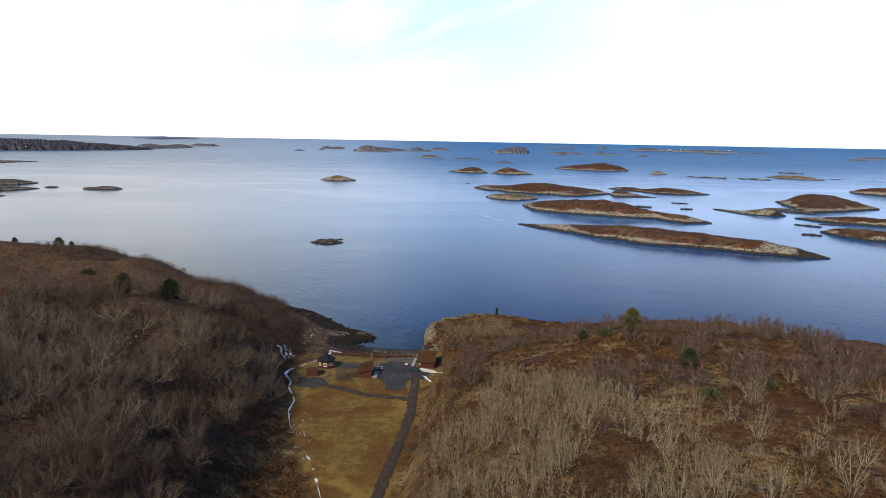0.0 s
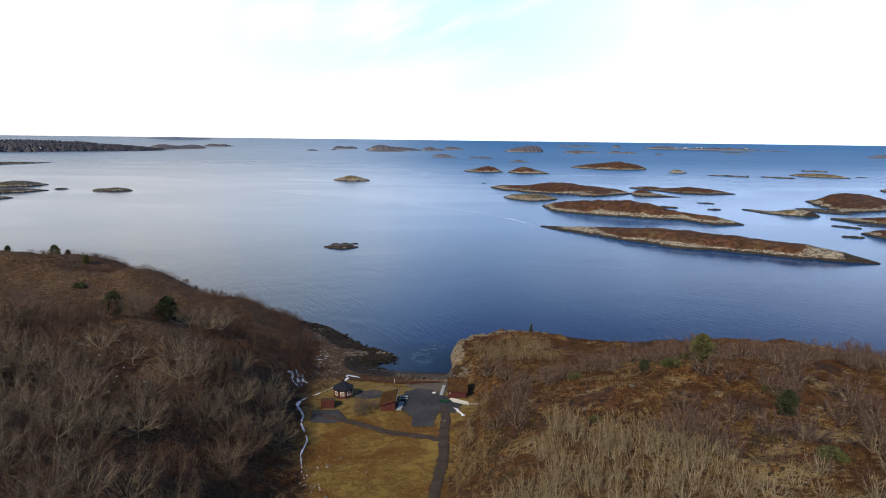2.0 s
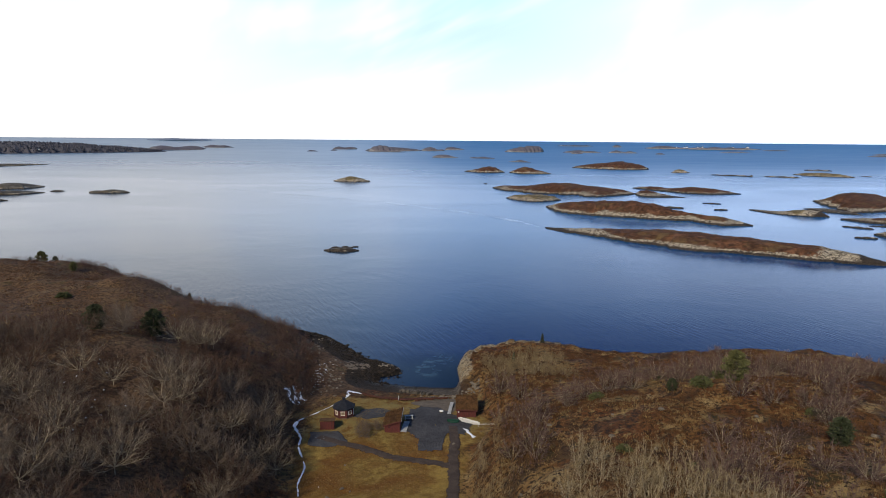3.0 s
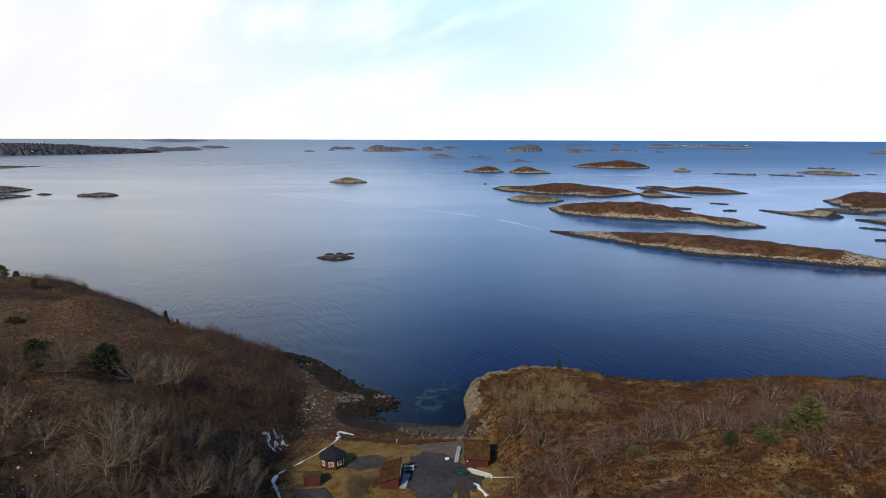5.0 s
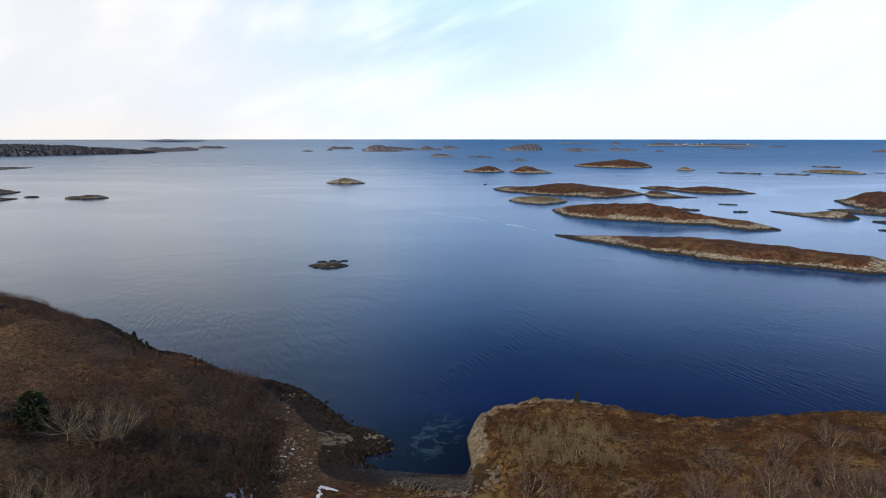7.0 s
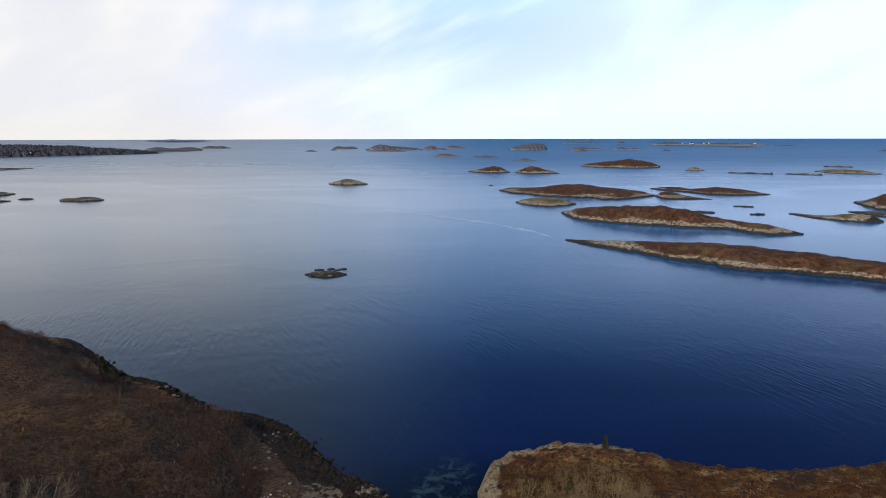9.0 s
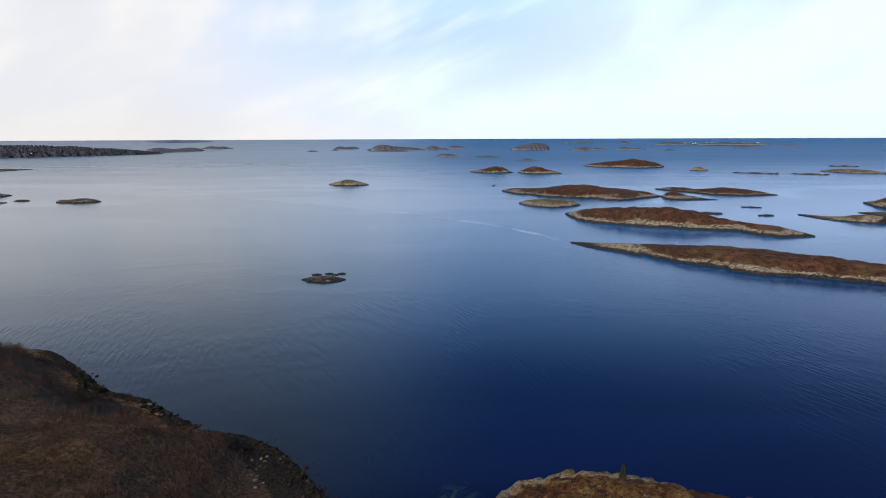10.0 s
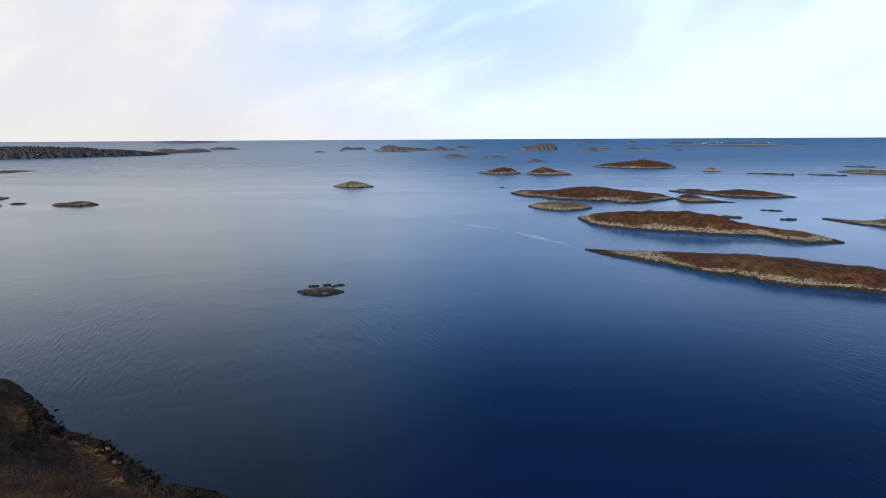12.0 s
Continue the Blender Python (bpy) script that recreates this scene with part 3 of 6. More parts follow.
def build_ground():
    def axis(lo, hi, fine, far_lo, far_hi):
        mid = np.arange(lo, hi, fine)
        out = fine * 1.3 ** np.arange(1, 22)
        left, right = lo - np.cumsum(out), mid[-1] + np.cumsum(out)
        return np.concatenate([left[left > far_lo][::-1], mid, right[right < far_hi]])
    xs, ys = axis(-150, 135, 1.0, -640, 640), axis(46, 300, 1.0, -500, 560)
    x, y = np.meshgrid(xs, ys)
    d = coast_distance(x, y)
    z = height(x, y)
    me = mesh_np("ground", np.stack([x, y, z], -1).reshape(-1, 3), grid_faces(len(xs), len(ys)), GROUND, True)
    inner = np.minimum(x - left_edge(y), right_edge(y) - x)
    attribute(me, "meadow", smooth(inner + 1.5 * bumps(x, y, 3) - np.interp(y, (148, 160, 178), (0.5, 3.5, 5.5)) * (x < -8), -1.0, 2.0) * smooth(y, 177.5, 175.5))
    hard = smooth(x, 10.5, 13)
    gz = np.hypot(*np.gradient(z, ys, xs))
    attribute(me, "rock", np.clip(hard * smooth(x, 54, 40) * smooth(d, 6.0, 1.5) * 0.8 + smooth(gz, 0.9, 1.6) * hard * 0.75, 0, 1) * smooth(d, -1, 0))
    edge = left_edge(y) - x
    attribute(me, "wood", np.clip(smooth(edge + 2 * bumps(x, y, 4), np.interp(y, (105, 135), (11, 0)), np.interp(y, (105, 135), (20, 4))) * smooth(edge + 8 * bumps(x, y, 9), 74, 46) * smooth(y + 8 * bumps(x, y, 9), 192, 168) * smooth(y + 6 * bumps(x, y, 8), 30, 50) + 0.45 * smooth(x - right_edge(y), 1, 3) * smooth(x + 6 * bumps(x, y, 9), 44, 28) * smooth(y + 7 * bumps(x + 20, y, 9), 128, 110) * smooth(y + 6 * bumps(x, y, 8), 30, 50) + 0.8 * smooth(x, -16, -21) * smooth(d + 2 * bumps(x, y, 4), 8, 11) * smooth(d, 45, 30) * smooth(y, 165, 175) + 0.8 * smooth(x, -10, -14) * smooth(d + 2 * bumps(x, y, 4), 6, 9) * smooth(y, 179, 184), 0, 1))
    attribute(me, "shore", (1 - hard) * smooth(d, np.interp(x, (-60, -40), (5, 11)), np.interp(x, (-60, -40), (2.5, 7))) * smooth(x, -140, -100))
    return tagged(new("ground", me), "brown moorland slopes with heather, straw grass and dark shingle shore", "ground", kind="structure")


def build_island(a, b, front, back, crest, mat, label, seed, res=(60, 17), bare=0.35, tips=0.06, relief=1.0):
    """A low island between two tips. front, back: how far its shores stand off the line between them, towards the camera and away;
    crest: its height along the line; bare: the height of the naked rock rim; tips: how much of the ends the tide washes."""
    rng = np.random.RandomState(seed)
    nu, nv = res
    (ax, ay), (bx, by) = a, b
    length = math.hypot(bx - ax, by - ay)
    floor = float(rise(math.hypot((ax + bx) / 2, (ay + by) / 2 - 60)))
    tx, ty = (bx - ax) / length, (by - ay) / length
    u, v = np.meshgrid(np.linspace(0, 1, nu), np.linspace(-1, 1, nv))
    ox, oy = rng.rand(2) * 500
    fine = min(max(length * 0.012, 1.3), 7.0)
    run = lambda q: np.interp(u, np.linspace(0, 1, len(q)), q)
    body = np.clip(12 * u * (1 - u), 0, 1) ** 0.5
    wide = np.where(v > 0, run(front), run(back)) + 0.006 * length * body
    lap = np.sign(v) * 40
    wide = wide * (1 + 0.14 * bumps(u * length + ox, lap + oy, fine * 5) + 0.10 * bumps(u * length + oy, lap + ox, fine * 1.6)) + body * fine * 0.5 * bumps(u * length, lap + oy, fine)
    along, across = u * length, v * np.maximum(wide, 0.2)
    x, y = ax + tx * along + ty * across, ay + ty * along - tx * across
    tall = run(crest) * (1 + 0.06 * bumps(u * length + ox, u * 0, fine * 4))
    top = max(crest)
    dome = np.clip(1 - np.abs(v) ** 2.2, 0, 1) ** 0.8
    z = tall * dome
    # ledges and clefts of the bare rock, knolls on the heath
    cleft = 1 - 3.2 * np.abs(bumps(x * 0.8 + 0.6 * y + ox, y * 0.8 - 0.6 * x, fine * 2.2))
    edge = np.clip(1.5 * np.abs(v), 0, 1)
    z = z + body * (1 - np.abs(v) ** 6) * relief * (0.3 + 0.7 * edge ** 3) * np.minimum(0.16 * tall + 0.12, fine * 0.7) * (0.9 * bumps(x + oy, y, fine * 1.8) + 0.7 * bumps(x, y + ox, fine) - 0.9 * edge * np.maximum(cleft, 0))
    out = (np.abs(v) > 0.999) | (u < 1e-6) | (u > 1 - 1e-6)
    z = np.where(out, -1.2, np.maximum(z, 0.05 * fine) + 0.12)
    rim = bare * top * (1 + 0.5 * bumps(x + ox, y + oy, fine * 6))
    cover = np.clip(0.5 + (z - rim) / (0.5 * top), 0, 1) * smooth(np.minimum(u, 1 - u), tips, tips * 2.2)
    dry = smooth(np.minimum(u, 1 - u) + 0.02 * bumps(x, y, fine * 3), tips * 0.3, tips * 1.3)
    root = thing("island", label, "island", "islands in the sea", at=pose(ax, ay, floor))
    local = np.stack([x - ax, y - ay, z], -1).reshape(-1, 3)
    faces = grid_faces(nu, nv)[:, ::-1]
    me = mesh_np("rock_shore", local, faces, mat, True)
    attribute(me, "cover", cover), attribute(me, "dry", dry)
    part("rock_shore", me, mat, root, "bare tidal rock and boulders")
    cap = faces[cover.ravel()[faces].min(1) > 0.62]
    if len(cap) > 8:
        used, idx = np.unique(cap, return_inverse=True)
        me = mesh_np("heath_cap", local[used] + np.array([0, 0, 0.12]), idx.reshape(-1, 4), mat, True)
        attribute(me, "cover", cover.ravel()[used]), attribute(me, "dry", dry.ravel()[used])
        part("heath_cap", me, mat, root, "brown heath and grass")
    return root


def isle(a, b, wide, tall, mat, label, seed, **k):
    """An island of plain outline."""
    r = np.random.RandomState(seed + 500).uniform(0.75, 1.2, 8)
    line = np.array([0.0, 0.62, 0.9, 1.0, 1.0, 0.9, 0.6, 0.0]) * r * wide / 2
    crest = k.pop("crest", (0.1, 0.55, 0.85, 1.0, 0.95, 0.75, 0.45, 0.1))
    if mat is ISLE_FAR or mat is ISLE_HAZE:
        k.setdefault("relief", 0.3)
    return build_island(a, b, line, line[::-1], [tall * c for c in crest], mat, label, seed, **k)


def skerry(a, b, wide, tall, seed, label="flat dark skerry barely above the water"):
    return isle(a, b, wide, tall, SKERRY, label, seed, res=(34, 9), crest=(0.4, 0.8, 0.5, 1.0, 0.7, 0.9, 0.3), tips=0.2)


water = build_sea()
ground = build_ground()

# ---- islands, nearest first ----
HEATH = "low rocky island with rust-brown heath and a pale bare rim"
build_island((94, 496), (252, 351), (0, 8, 12, 14, 18, 22, 26, 23, 18, 14, 12, 7, 0), (0, 3, 6, 9, 11, 12, 13, 13, 12, 10, 8, 5, 0),
             (0.4, 1.4, 3, 4.4, 5.7, 6.7, 6.9, 7.1, 7, 6.6, 6.4, 4, 0.3), ISLE, "long low island, brown heath over a pale rock rim", 3, (260, 45), 0.36, 0.1)
build_island((124, 645), (258, 510), (0, 15, 28, 34, 33, 30, 25, 22, 15, 6, 13, 18, 0), (0, 7, 12, 14, 15, 14, 12, 10, 9, 8, 6, 4, 0),
             (0.6, 4.8, 7.1, 8.9, 10.2, 11.4, 11.9, 10.4, 7, 5.2, 5, 3.6, 0.5), ISLE, HEATH, 5, (220, 45), 0.27, 0.05)
build_island((100, 888), (265, 800), (0, 21, 41, 47, 53, 59, 59, 59, 62, 65, 60, 40, 0), (0, 8, 12, 15, 18, 20, 20, 20, 18, 14, 10, 8, 0),
             (0.8, 3.7, 3.9, 4.2, 6.4, 9, 10.1, 9.2, 8, 6.8, 6, 4, 0.5), ISLE, HEATH, 8, (170, 33), 0.28, 0.03)
build_island((98, 737), (155, 716), (0, 11, 23, 29, 30, 30, 28, 15, 0), (0, 4, 7, 8, 8, 8, 7, 4, 0), (0.7, 3.1, 4.2, 4.5, 5, 5.2, 4.6, 3.5, 0.6),
             ISLE_PALE, "small bare island of pale rock and straw grass", 11, (90, 27), 0.5, 0.05)
build_island((293, 900), (398, 806), (0, 7, 13, 19, 25, 31, 37, 40, 39, 37, 30, 15, 0), (0, 5, 8, 10, 10, 10, 12, 12, 12, 10, 8, 5, 0),
             (0.6, 2.1, 3.6, 3.7, 2, 3, 4.4, 5.7, 5, 4.3, 3.5, 1.9, 0.3), ISLE, HEATH, 14, (130, 25), 0.3, 0.04)
build_island((263, 800), (307, 755), (0, 11, 21, 27, 28, 27, 18, 9, 0), (0, 3, 5, 6, 6, 5, 3, 2, 0), (0.7, 4.4, 5.9, 4.4, 2.5, 1.6, 1, 0.6, 0.3),
             ISLE, "small rocky island of brown heath and bare stone", 17, (80, 21), 0.4, 0.05)
build_island((366, 1555), (522, 1475), (0, 29, 47, 52, 56, 58, 55, 46, 0), (0, 12, 18, 22, 24, 24, 20, 14, 0), (1.2, 6, 9.3, 11.6, 14.4, 17, 14.7, 11, 3),
             ISLE, "rounded island of brown heath with a pale rock edge", 21, (110, 25), 0.22, 0.02)
build_island((432, 718), (500, 640), (0, 22, 44, 65, 84, 96, 80, 37, 0), (0, 10, 16, 20, 22, 22, 18, 10, 0), (0.7, 3.5, 9.6, 11.9, 12, 9.8, 6.9, 4, 1),
             ISLE, "high domed island of brown heath and bare cliff", 34, (110, 41), 0.3, 0.03)
build_island((354, 554), (425, 490), (0, 7, 14, 15, 14, 13, 12, 9, 0), (0, 5, 9, 12, 13, 13, 11, 8, 0), (0.8, 1.8, 2.9, 4.4, 5, 5.2, 5, 3, 0.5),
             ISLE, "low rocky island of brown heath and pale stone", 37, (100, 25), 0.48, 0.05)
build_island((314, 627), (356, 569), (0, 6, 12, 16, 16, 16, 14, 12, 0), (0, 3, 4, 5, 6, 6, 6, 4, 0), (0.6, 0.9, 0.8, 1.1, 2.1, 4, 4.5, 4, 0.5),
             ISLE_PALE, "low skerry of dark rock with pale grass", 40, (90, 19), 0.5, 0.16)
build_island((320, 466), (364, 392), (0, 8, 13, 15, 15, 14, 13, 9, 0), (0, 6, 9, 10, 11, 11, 9, 6, 0), (0.5, 3.8, 5.2, 5.5, 5.6, 5.5, 5, 3, 0.5),
             ISLE, HEATH, 43, (110, 27), 0.4, 0.04)
isle((642, 890), (690, 790), 60, 9, ISLE, HEATH, 50, res=(80, 21), bare=0.4)
isle((374, 640), (396, 584), 15, 2.2, SKERRY, "low dark rock shelf before the domed island", 51, res=(60, 13))
build_island((94, 1332), (172, 1298), (0, 16, 26, 32, 34, 34, 28, 18, 0), (0, 8, 12, 14, 14, 14, 12, 8, 0), (1, 3, 4.5, 6.5, 10, 11, 9.5, 5, 1),
             ISLE, "rounded heath island with a pale rock tip", 53, (70, 19), 0.3, 0.03)
build_island((180, 1300), (254, 1252), (0, 14, 24, 30, 32, 30, 24, 14, 0), (0, 8, 12, 14, 14, 14, 12, 8, 0), (1, 5, 8.6, 11.5, 11, 7.5, 5.5, 3, 1),
             ISLE, "rounded heath island with a pale rock edge", 56, (70, 19), 0.3, 0.03)
isle((-127, 1013), (-70, 1000), 34, 7, ISLE_PALE, "small bare island of pale rock and straw grass", 59, res=(80, 21), bare=0.5, crest=(0.1, 0.4, 0.7, 1, 0.95, 0.7, 0.4, 0.1))
build_island((-53, 397), (-32.5, 396.5), (0, 4.5, 6.5, 7, 6.5, 5, 0), (0, 1.5, 2, 2, 2, 1.5, 0), (0.3, 0.9, 1.2, 1.7, 1.5, 0.9, 0.3),
             SKERRY, "small dark rocky skerry with pale lichen stone", 62, (100, 35), 0.5, 0.03)
for a, b, wide, tall, seed in (((-50, 407), (-45, 408), 2.2, 0.5, 63), ((-44, 409), (-40, 410), 2, 0.4, 64), ((-40.5, 406.5), (-37, 407), 1.6, 0.35, 65), ((-38, 409.5), (-34, 409), 2, 0.45, 67)):
    skerry(a, b, wide, tall, seed, "small dark rock awash in the sea")
isle((-373, 778), (-329, 783), 20, 3.6, SKERRY, "low bare skerry of grey rock", 66, res=(80, 17), crest=(0.3, 0.7, 0.6, 0.8, 1, 0.9, 0.6, 0.2), tips=0.03)
isle((-520, 815), (-470, 866), 40, 6, SKERRY, "low bare skerry of grey rock and straw grass", 69, res=(80, 17), tips=0.03)
isle((-475, 720), (-421, 778), 22, 4, SKERRY, "low dark skerry of bare rock", 72, res=(70, 15))
isle((-425, 793), (-409, 797), 7, 1.4, SKERRY, "small dark rock awash in the sea", 73, res=(24, 9))
isle((-440, 660), (-403, 682), 14, 3, SKERRY, "low dark skerry of bare rock", 74, res=(50, 13))
isle((-920, 1340), (-831, 1528), 36, 4.5, SKERRY, "long flat skerry of dark rock", 75, res=(80, 13))
for a, b, wide, tall, seed in (((326, 509), (340, 492), 5, 1.1, 46), ((296, 451), (309, 445), 5, 1.3, 47), ((349, 512), (370, 505), 4, 0.8, 48), ((297, 690), (313, 680), 5, 0.9, 49),
                               ((279, 624), (292, 622), 5, 1.2, 52), ((232, 646), (256, 636), 7, 1.6, 54), ((562, 1255), (617, 1203), 10, 2.4, 27), ((644, 1210), (687, 1166), 12, 2.6, 28),
                               ((885, 1484), (927, 1444), 16, 3.4, 29), ((847, 1236), (857, 1218), 6, 1.4, 30), ((96, 968), (102, 969), 5, 1.0, 32), ((612, 1202), (617, 1199), 5, 4, 33), ((600, 1960), (622, 1960), 12, 4, 35)):
    skerry(a, b, wide, tall, seed)
isle((744, 1287), (803, 1187), 36, 6, ISLE_PALE, "low pale rocky island with straw grass", 31, res=(70, 17), crest=(0.2, 0.6, 0.9, 1, 0.95, 0.9, 0.6, 0.2))
isle((519, 1338), (560, 1343), 24, 7, ISLE_PALE, "small humped rocky island", 24, res=(50, 15), crest=(0.1, 0.4, 0.8, 1, 0.9, 0.6, 0.3, 0.1), bare=0.45)
far = "distant low island, hazy brown heath"
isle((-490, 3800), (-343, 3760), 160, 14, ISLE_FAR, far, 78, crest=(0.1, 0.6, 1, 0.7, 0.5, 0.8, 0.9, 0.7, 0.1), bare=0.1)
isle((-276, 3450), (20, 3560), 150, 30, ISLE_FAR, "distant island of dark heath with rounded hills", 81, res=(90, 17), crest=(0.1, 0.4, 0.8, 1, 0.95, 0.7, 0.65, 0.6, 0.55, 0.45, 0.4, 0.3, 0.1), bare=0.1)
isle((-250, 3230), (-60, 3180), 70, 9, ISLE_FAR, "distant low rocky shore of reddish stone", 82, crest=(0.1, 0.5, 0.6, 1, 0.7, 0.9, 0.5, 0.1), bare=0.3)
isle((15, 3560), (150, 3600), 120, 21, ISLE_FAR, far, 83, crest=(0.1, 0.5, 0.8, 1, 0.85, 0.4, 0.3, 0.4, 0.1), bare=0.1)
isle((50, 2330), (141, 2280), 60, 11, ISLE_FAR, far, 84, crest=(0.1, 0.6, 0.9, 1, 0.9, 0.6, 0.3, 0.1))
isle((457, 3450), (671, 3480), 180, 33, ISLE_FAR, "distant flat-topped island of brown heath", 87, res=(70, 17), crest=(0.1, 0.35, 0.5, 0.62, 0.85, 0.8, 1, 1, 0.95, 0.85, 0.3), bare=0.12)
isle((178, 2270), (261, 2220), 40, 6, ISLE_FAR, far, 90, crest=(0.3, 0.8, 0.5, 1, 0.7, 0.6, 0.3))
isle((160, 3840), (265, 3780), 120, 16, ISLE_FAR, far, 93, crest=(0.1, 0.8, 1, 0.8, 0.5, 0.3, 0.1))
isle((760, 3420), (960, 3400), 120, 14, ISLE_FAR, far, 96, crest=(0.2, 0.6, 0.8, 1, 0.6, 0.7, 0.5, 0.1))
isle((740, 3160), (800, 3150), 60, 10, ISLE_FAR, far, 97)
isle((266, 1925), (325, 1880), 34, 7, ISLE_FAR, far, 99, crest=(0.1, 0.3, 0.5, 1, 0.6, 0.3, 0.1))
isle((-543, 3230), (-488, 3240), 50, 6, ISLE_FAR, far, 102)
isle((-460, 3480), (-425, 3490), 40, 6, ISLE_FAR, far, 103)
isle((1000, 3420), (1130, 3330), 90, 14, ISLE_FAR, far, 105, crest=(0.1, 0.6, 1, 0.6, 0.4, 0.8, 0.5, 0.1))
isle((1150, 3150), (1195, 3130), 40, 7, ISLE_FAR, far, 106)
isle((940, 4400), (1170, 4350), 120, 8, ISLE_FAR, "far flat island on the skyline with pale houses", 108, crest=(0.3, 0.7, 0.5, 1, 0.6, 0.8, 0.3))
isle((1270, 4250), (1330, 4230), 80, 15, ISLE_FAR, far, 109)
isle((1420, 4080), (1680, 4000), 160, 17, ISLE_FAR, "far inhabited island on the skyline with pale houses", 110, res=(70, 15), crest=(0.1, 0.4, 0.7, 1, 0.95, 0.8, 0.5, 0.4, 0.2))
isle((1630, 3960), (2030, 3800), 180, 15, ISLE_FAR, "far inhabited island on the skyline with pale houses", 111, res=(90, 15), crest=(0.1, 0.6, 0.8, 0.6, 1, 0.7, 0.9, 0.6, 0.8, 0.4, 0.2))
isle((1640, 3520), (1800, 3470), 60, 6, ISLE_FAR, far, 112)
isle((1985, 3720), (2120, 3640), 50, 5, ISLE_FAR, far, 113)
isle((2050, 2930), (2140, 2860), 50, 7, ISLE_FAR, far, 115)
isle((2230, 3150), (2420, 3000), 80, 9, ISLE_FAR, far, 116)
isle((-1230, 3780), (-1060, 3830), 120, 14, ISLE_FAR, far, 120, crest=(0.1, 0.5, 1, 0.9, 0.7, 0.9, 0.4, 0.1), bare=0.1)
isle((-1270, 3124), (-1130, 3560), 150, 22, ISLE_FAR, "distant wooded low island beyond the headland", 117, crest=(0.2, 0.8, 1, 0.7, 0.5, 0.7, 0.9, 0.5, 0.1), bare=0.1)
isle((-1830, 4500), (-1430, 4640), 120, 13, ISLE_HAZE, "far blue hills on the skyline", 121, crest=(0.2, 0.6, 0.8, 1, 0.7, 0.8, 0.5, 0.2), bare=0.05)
headland = build_island((-1900, 2140), (-1100, 2930), (0, 60, 90, 110, 120, 120, 110, 100, 80, 50, 0), (0, 150, 200, 220, 220, 220, 200, 160, 120, 60, 0),
             (30, 34, 34, 38, 36, 40, 36, 32, 22, 14, 2), WOODED, "distant dark wooded headland across the water", 114, (240, 31), 0.05, 0.01, 0.3)


def far_woods(land, n, seed):
    """Round tree tops over a distant shore, one mesh."""
    rng = np.random.RandomState(seed)
    me = land.children[0].data
    v = np.empty(len(me.vertices) * 3, np.float32)
    me.vertices.foreach_get("co", v)
    v = v.reshape(-1, 3)
    v = v[v[:, 2] > 4.0]
    bm = bmesh.new()
    bmesh.ops.create_icosphere(bm, subdivisions=1, radius=1)
    for q in bm.verts:
        q.co *= rng.uniform(0.7, 1.25)
    ball = np.array([q.co[:] for q in bm.verts])
    tris = np.array([[q.index for q in f.verts] for f in bm.faces])
    bm.free()
    at = v[rng.randint(0, len(v), n)] + rng.randn(n, 3) * np.array([9.0, 9.0, 0.4])
    size = rng.uniform(2.2, 5.0, (n, 1, 1)) * np.array([1.1, 1.1, 1.0])
    verts = (ball[None] * size + at[:, None]).reshape(-1, 3)
    part("woodland", mesh_np("woodland", verts, (tris[None] + np.arange(n)[:, None, None] * len(ball)).reshape(-1, 3), WOODS), WOODS, land, "bare dark winter woods")


far_woods(headland, 2400, 9)


def wake(line, wide):
    """A calm streak on the water, thin and broken along its edges."""
    line = np.array(line, float)
    run = np.concatenate([[0], np.cumsum(np.hypot(*np.diff(line, axis=0).T))])
    s = np.linspace(0, run[-1], 160)
    x, y = np.interp(s, run, line[:, 0]), np.interp(s, run, line[:, 1])
    for _ in range(12):
        x[1:-1], y[1:-1] = (x[:-2] + x[2:]) / 2, (y[:-2] + y[2:]) / 2
    tx, ty = np.gradient(x), np.gradient(y)
    n = np.hypot(tx, ty)
    half = wide * (0.6 + 0.5 * bumps(s, s * 0, 30)) * smooth(s, 0, 250) * smooth(run[-1] - s, 0, 60)
    ks = (-1, -0.5, 0, 0.5, 1)
    rows = [np.stack([x - ty / n * half * k, y + tx / n * half * k, np.full(160, 0.03)], -1) for k in ks]
    me = mesh_np("wake", np.concatenate(rows), np.array([(160 * j + i, 160 * j + i + 1, 160 * j + 161 + i, 160 * j + 160 + i) for j in range(4) for i in range(159)]), SLICK, True)
    attribute(me, "soft", np.repeat([0.0, 0.7, 1.0, 0.7, 0.0], 160))
    return tagged(new("wake", me), "pale calm streak left on the sea by a boat", "wake", kind="structure")


wake([(-479, 1131), (-366, 1001), (-259, 867), (-184, 804), (-114, 750), (-53, 703), (-10, 659), (27, 613), (56, 580), (72, 549), (84, 524), (94, 492)], 6.5)


